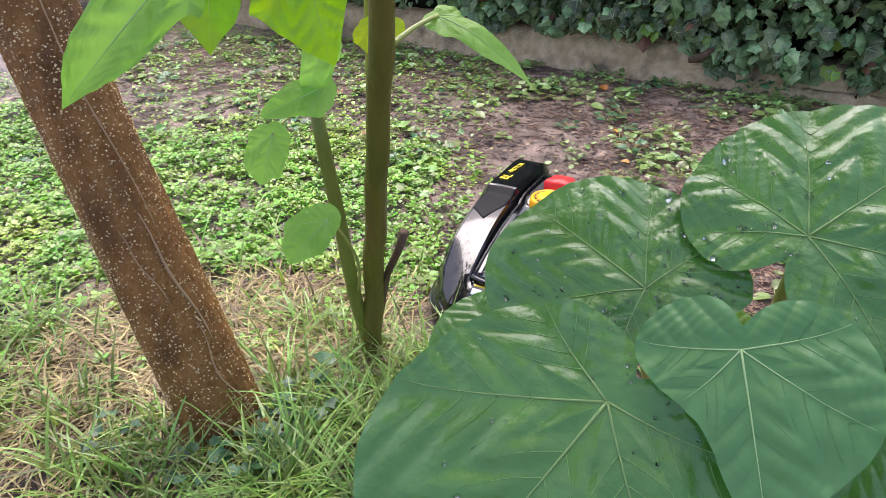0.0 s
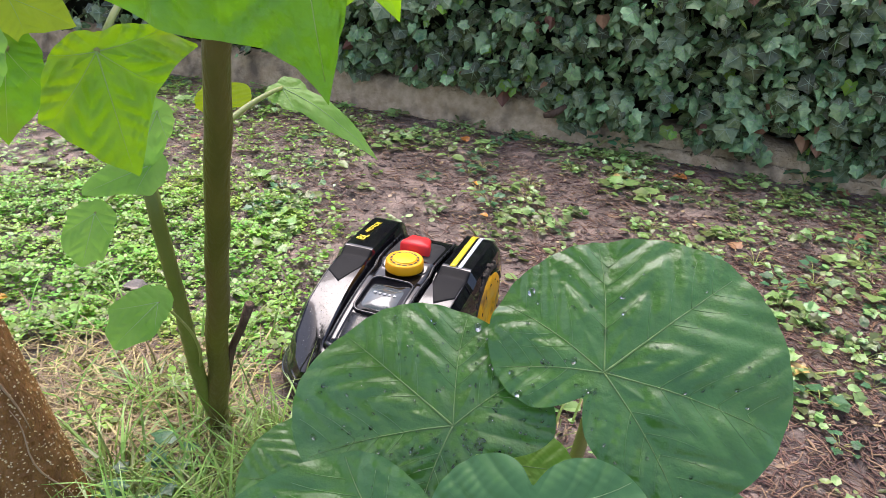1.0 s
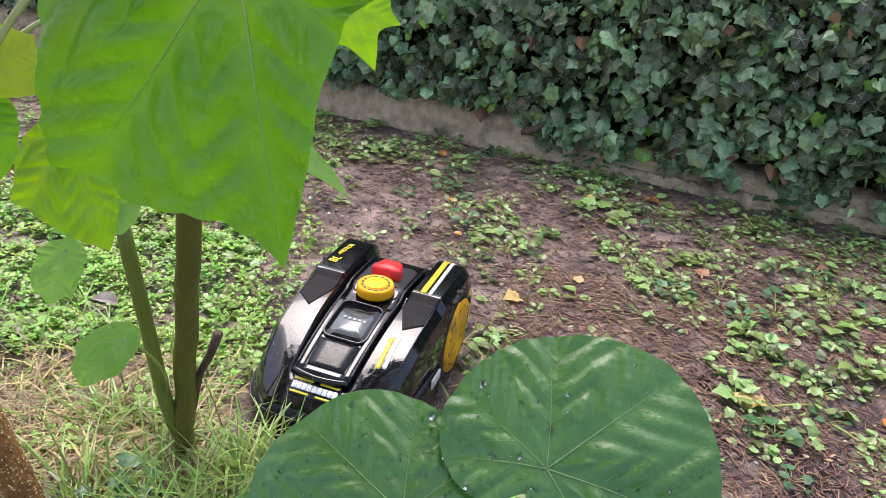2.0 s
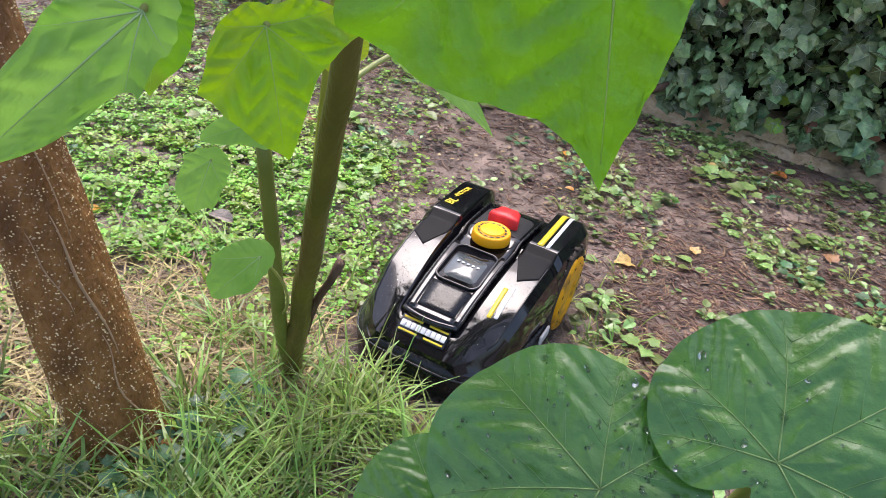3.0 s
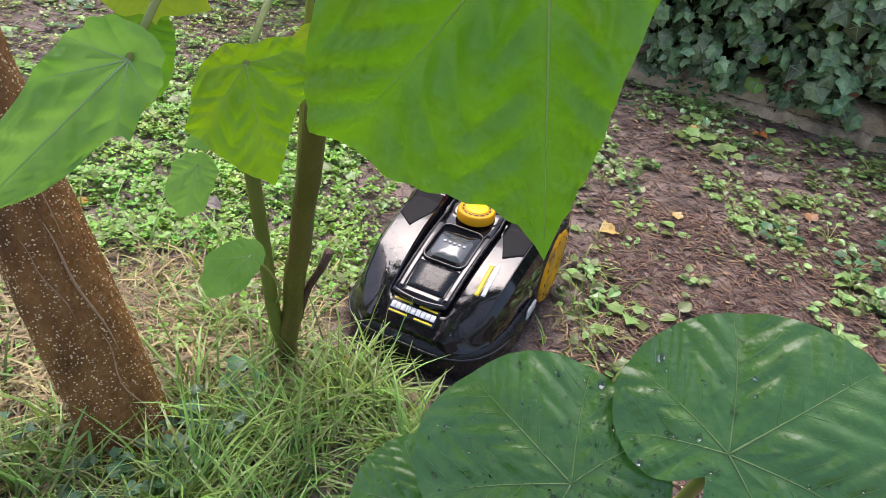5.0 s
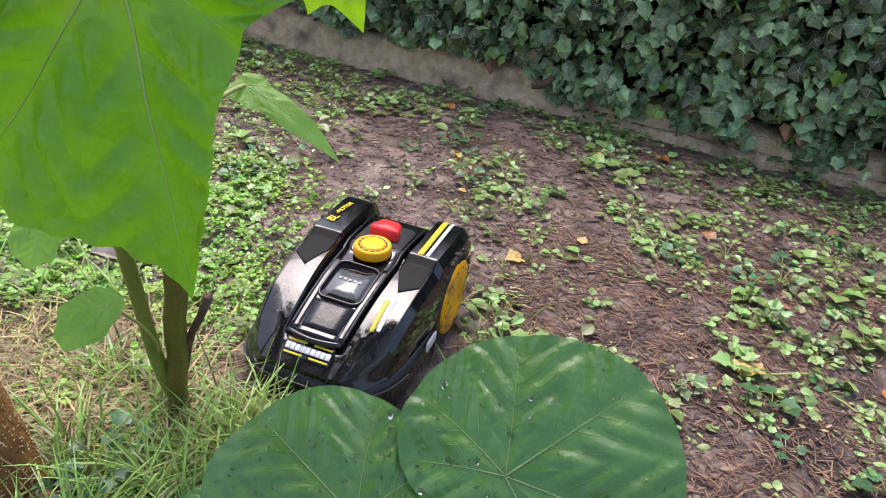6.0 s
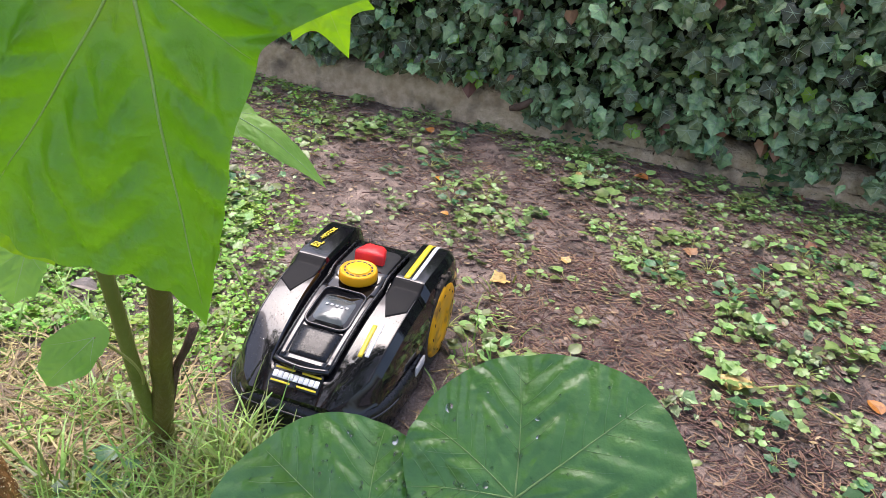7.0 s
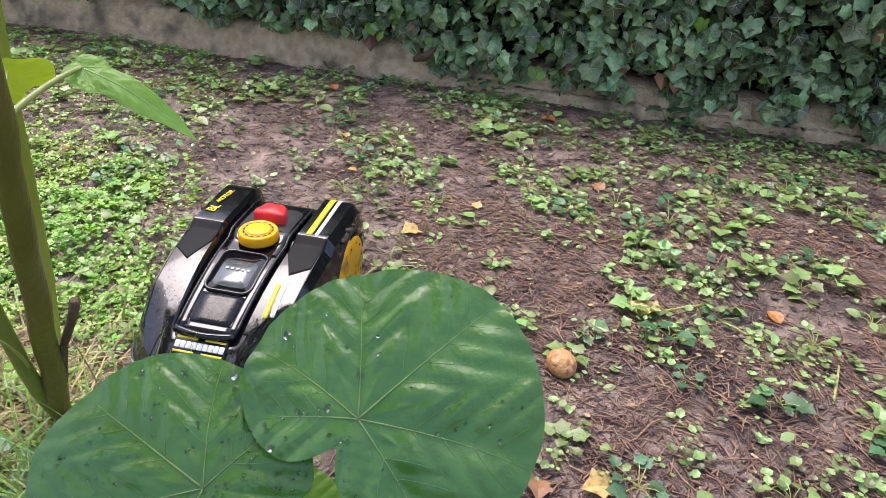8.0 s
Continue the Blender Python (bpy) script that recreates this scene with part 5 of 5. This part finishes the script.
for ob in [o for o in scene.objects if o.get("category") == "weed"][7:]:
    w = r6.uniform(0.75, 1.45)
    ob.scale = (w, w, w * r6.uniform(0.5, 0.9))

# smaller sprigs between them
vs, fs = [], []
for tries in range(7500):
    x, y = r6.uniform(-2.8, 2.4), r6.uniform(0.7, 3.35)
    edge = kerb_y(x) - y
    dens = 0.02 + 0.85 * noise.noise((x * 3.4, y * 3.4, 31)) + (0.3 if edge < 0.5 else 0) + (0.12 if x > 0.5 else 0)
    if edge < 0.02 or in_mower(x, y) or r6.random() > dens:
        continue
    for k in range(r6.randrange(4, 11)):
        a, t = r6.uniform(0, 6.28), r6.uniform(-0.3, 0.5)
        d = Vector((math.cos(a), math.sin(a), t)).normalized()
        n = Vector((-math.cos(a) * t, -math.sin(a) * t, 1)).normalized()
        o = Vector((x + r6.gauss(0, 0.017), y + r6.gauss(0, 0.017), 0))
        o.z = gz(o.x, o.y) + r6.uniform(0.004, 0.022)
        s = 0.006 + 0.024 * r6.random() ** 1.6
        add(vs, fs, *leaflet(o, d, n, s, s * 0.8))
tagged(part("seedlings", mesh_of("seedlings", vs, fs, M["sprig"], False), None), "tiny bright seedlings scattered over the soil", "seedlings", kind="stuff")

# flat leafy patches of ground ivy and creeping weeds
LOW = [ground_leaf(0.03, True, f) for f in (0.15, 0.35, 0.5)] + [ground_leaf(0.028, False, f) for f in (0.2, 0.4)]
for name, mat, count, seed, label in (("creeping_weeds", "sprig", 160, 61, "patches of yellow-green creeping weeds on the soil"), ("ground_ivy", "ivy", 36, 62, "dark green ivy runners creeping over the soil")):
    vs, fs = [], []
    r9 = random.Random(seed)
    done = 0
    while done < count:
        x, y = r9.uniform(-1.6, 2.3), r9.uniform(0.8, 3.5)
        edge = kerb_y(x) - y
        dens = -0.05 + 1.5 * noise.noise((x * 2.6, y * 2.6, 20)) + (0.35 if edge < 0.5 else 0)
        if edge < 0.03 or in_mower(x, y) or grass_zone(x, y) > 0.35 or clover_zone(x, y) > 0.75 or r9.random() > dens:
            continue
        done += 1
        run = r9.uniform(0, 360)
        spread = r9.uniform(0.015, 0.045)
        for k in range(r9.randrange(4, 15)):
            px, py = x + r9.gauss(0, spread), y + r9.gauss(0, spread)
            m = pose(px, py, gz(px, py) + r9.uniform(0.006, 0.03), r9.gauss(-6, 20), r9.gauss(0, 18), run + r9.gauss(0, 80)) @ Matrix.Scale(r9.uniform(0.45, 1.35), 4)
            shape = LOW[r9.randrange(5)]
            add(vs, fs, [m @ Vector(v) for v in shape[0]], shape[1])
    tagged(part(name, mesh_of(name, vs, fs, M[mat], False), None), label, "weeds", kind="stuff")

# fallen leaves
FALLEN = ((-0.044, 2.93, "autumn", 0.055, 30), (0.026, 2.477, "autumn", 0.045, 200), (0.846, 2.742, "autumn", 0.06, 80), (0.822, 1.437, "autumn_yellow", 0.085, 290), (0.886, 2.109, "dry", 0.05, 10), (0.30, 1.79, "autumn_yellow", 0.06, 120),
          (0.48, 1.93, "autumn_yellow", 0.035, 40), (-0.62, 1.75, "dry", 0.05, 300), (-0.184, 1.0, "autumn", 0.035, 60), (-1.0, 1.35, "autumn", 0.04, 150), (1.35, 2.3, "dry", 0.05, 95), (0.55, 2.65, "autumn_yellow", 0.07, 270), (1.45, 2.75, "dry", 0.055, 20), (0.506, 0.903, "dry", 0.05, 170), (0.634, 0.90, "autumn_yellow", 0.06, 100), (1.174, 1.416, "autumn", 0.05, 15), (-1.4, 2.4, "dry", 0.06, 200), (-1.1, 2.6, "dry", 0.05, 20), (-0.8, 2.2, "dry", 0.05, 130), (0.1, 2.15, "autumn", 0.03, 80), (1.0, 1.75, "dry", 0.035, 250))
for x, y, mat, size, turn in FALLEN:
    ob = part("fallen_leaf", mesh_of("fallen_leaf", *ground_leaf(size, mat != "autumn", 0.35), M[mat], False), None)
    ob.matrix_world = pose(x, y, gz(x, y) + 0.010, 6, -8, turn)
    tagged(ob, {"autumn": "small orange fallen leaf on the soil", "autumn_yellow": "curled yellow fallen leaf on the soil", "dry": "withered dark brown fallen leaf on the soil"}[mat], "fallen leaf", "fallen leaves")

# twigs
for i in range(90):
    x, y = r6.uniform(-0.3, 2.0), r6.uniform(0.95, 3.0)
    if in_mower(x, y) or y > kerb_y(x) - 0.1:
        continue
    a, l = r6.uniform(0, 360), r6.uniform(0.07, 0.22)
    c, s = math.cos(radians(a)), math.sin(radians(a))
    pts = []
    for k in range(7):
        t = (k / 6 - 0.5) * l
        w = 0.06 * l * math.sin(k * 1.1 + i)
        px, py = x + c * t - s * w, y + s * t + c * w
        pts.append(Vector((px - x, py - y, gz(px, py) + 0.006 - gz(x, y))))
    ob = part("twig", mesh_of("twig", *tube(pts, [0.0022 - 0.0002 * k for k in range(7)], 6), M["dead" if i % 3 else "twig_pale"]), None)
    ob.location = (x, y, gz(x, y))
    tagged(ob, "thin brown twig lying on the soil" if i % 3 else "thin tan dry stalk lying on the soil", "twig", "twigs")
stick = part("stick_end", mesh_of("stick_end", *tube([(-0.045, 0, 0), (-0.01, -0.006, 0.012), (0.02, -0.004, 0.03), (0.045, 0.004, 0.052)], [0.012, 0.018, 0.016, 0.009], 10), M["dead"]), None)
stick.location = (0.315, 3.095, 0.115)
tagged(stick, "dark wet stick end lodged on the kerb", "stick")

# dark runners of ivy at the trunk's foot, and one large pale plant by the kerb
for x, y, k, s in ((-0.37, 0.72, 2, 1.2), (-0.34, 0.78, 5, 1.3), (-0.385, 0.64, 5, 1.1), (-0.33, 0.85, 2, 1.2), (-0.345, 0.66, 2, 1.2), (-0.44, 0.60, 5, 1.1), (1.316, 2.83, 2, 2.1), (0.62, 2.99, 5, 1.4), (0.52, 3.02, 5, 1.3), (-0.62, 0.62, 5, 1.0)):
    ob = copy_thing(kinds[k], pose(x, y, gz(x, y) + 0.03, 0, 0, 700 * x))
    ob.scale = (s, s, s)

# pale dead stalk and curled leaf behind the sapling
stalk = part("dead_stalk", mesh_of("dead_stalk", *tube([(0, 0, 0), (-0.012, 0.006, 0.05), (-0.03, 0.01, 0.095), (-0.05, 0.004, 0.10)], [0.0022, 0.002, 0.0018, 0.001], 6), M["straw"]), None)
stalk.location = (-0.49, 1.105, gz(-0.49, 1.105))
tagged(stalk, "bent straw-coloured dead stalk in the grass", "dead stalk")
pale = part("fallen_leaf", mesh_of("fallen_leaf", *ground_leaf(0.06, False, 0.5), M["stone"], False), None)
pale.matrix_world = pose(-0.68, 1.42, gz(-0.68, 1.42) + 0.03, 20, -10, 110)
tagged(pale, "pale grey curled dead leaf among the clover", "fallen leaf", "fallen leaves")
for x, y, a, l in ((1.06, 1.375, 150, 0.09), (0.93, 1.46, 10, 0.2), (1.2, 1.2, 60, 0.12)):
    c, s = math.cos(radians(a)), math.sin(radians(a))
    pts = [Vector((c * t * l, s * t * l, 0.008 + 0.01 * math.sin(3 * t))) for t in (-0.5, -0.2, 0.15, 0.5)]
    ob = part("leaf_stem", mesh_of("leaf_stem", *tube(pts, [0.003, 0.0034, 0.003, 0.0018], 7), M["petiole"]), None)
    ob.location = (x, y, gz(x, y))
    tagged(ob, "shed yellow-green leaf stem on the soil", "leaf stem", "leaf stems")

# fallen fruit
fv = bmesh.new()
bmesh.ops.create_icosphere(fv, subdivisions=4, radius=0.032)
for v in fv.verts:
    v.co *= 1 + 0.12 * noise.noise(v.co * 28) + 0.03 * noise.noise(v.co * 110)
    v.co.z *= 0.85
    v.co.y *= 1.15
fruit = part("fallen_fruit", fv, M["fruit"])
fruit.location = (0.60, 1.215, gz(0.60, 1.215) + 0.022)
tagged(fruit, "bruised orange-brown fallen fruit on the soil", "fruit")
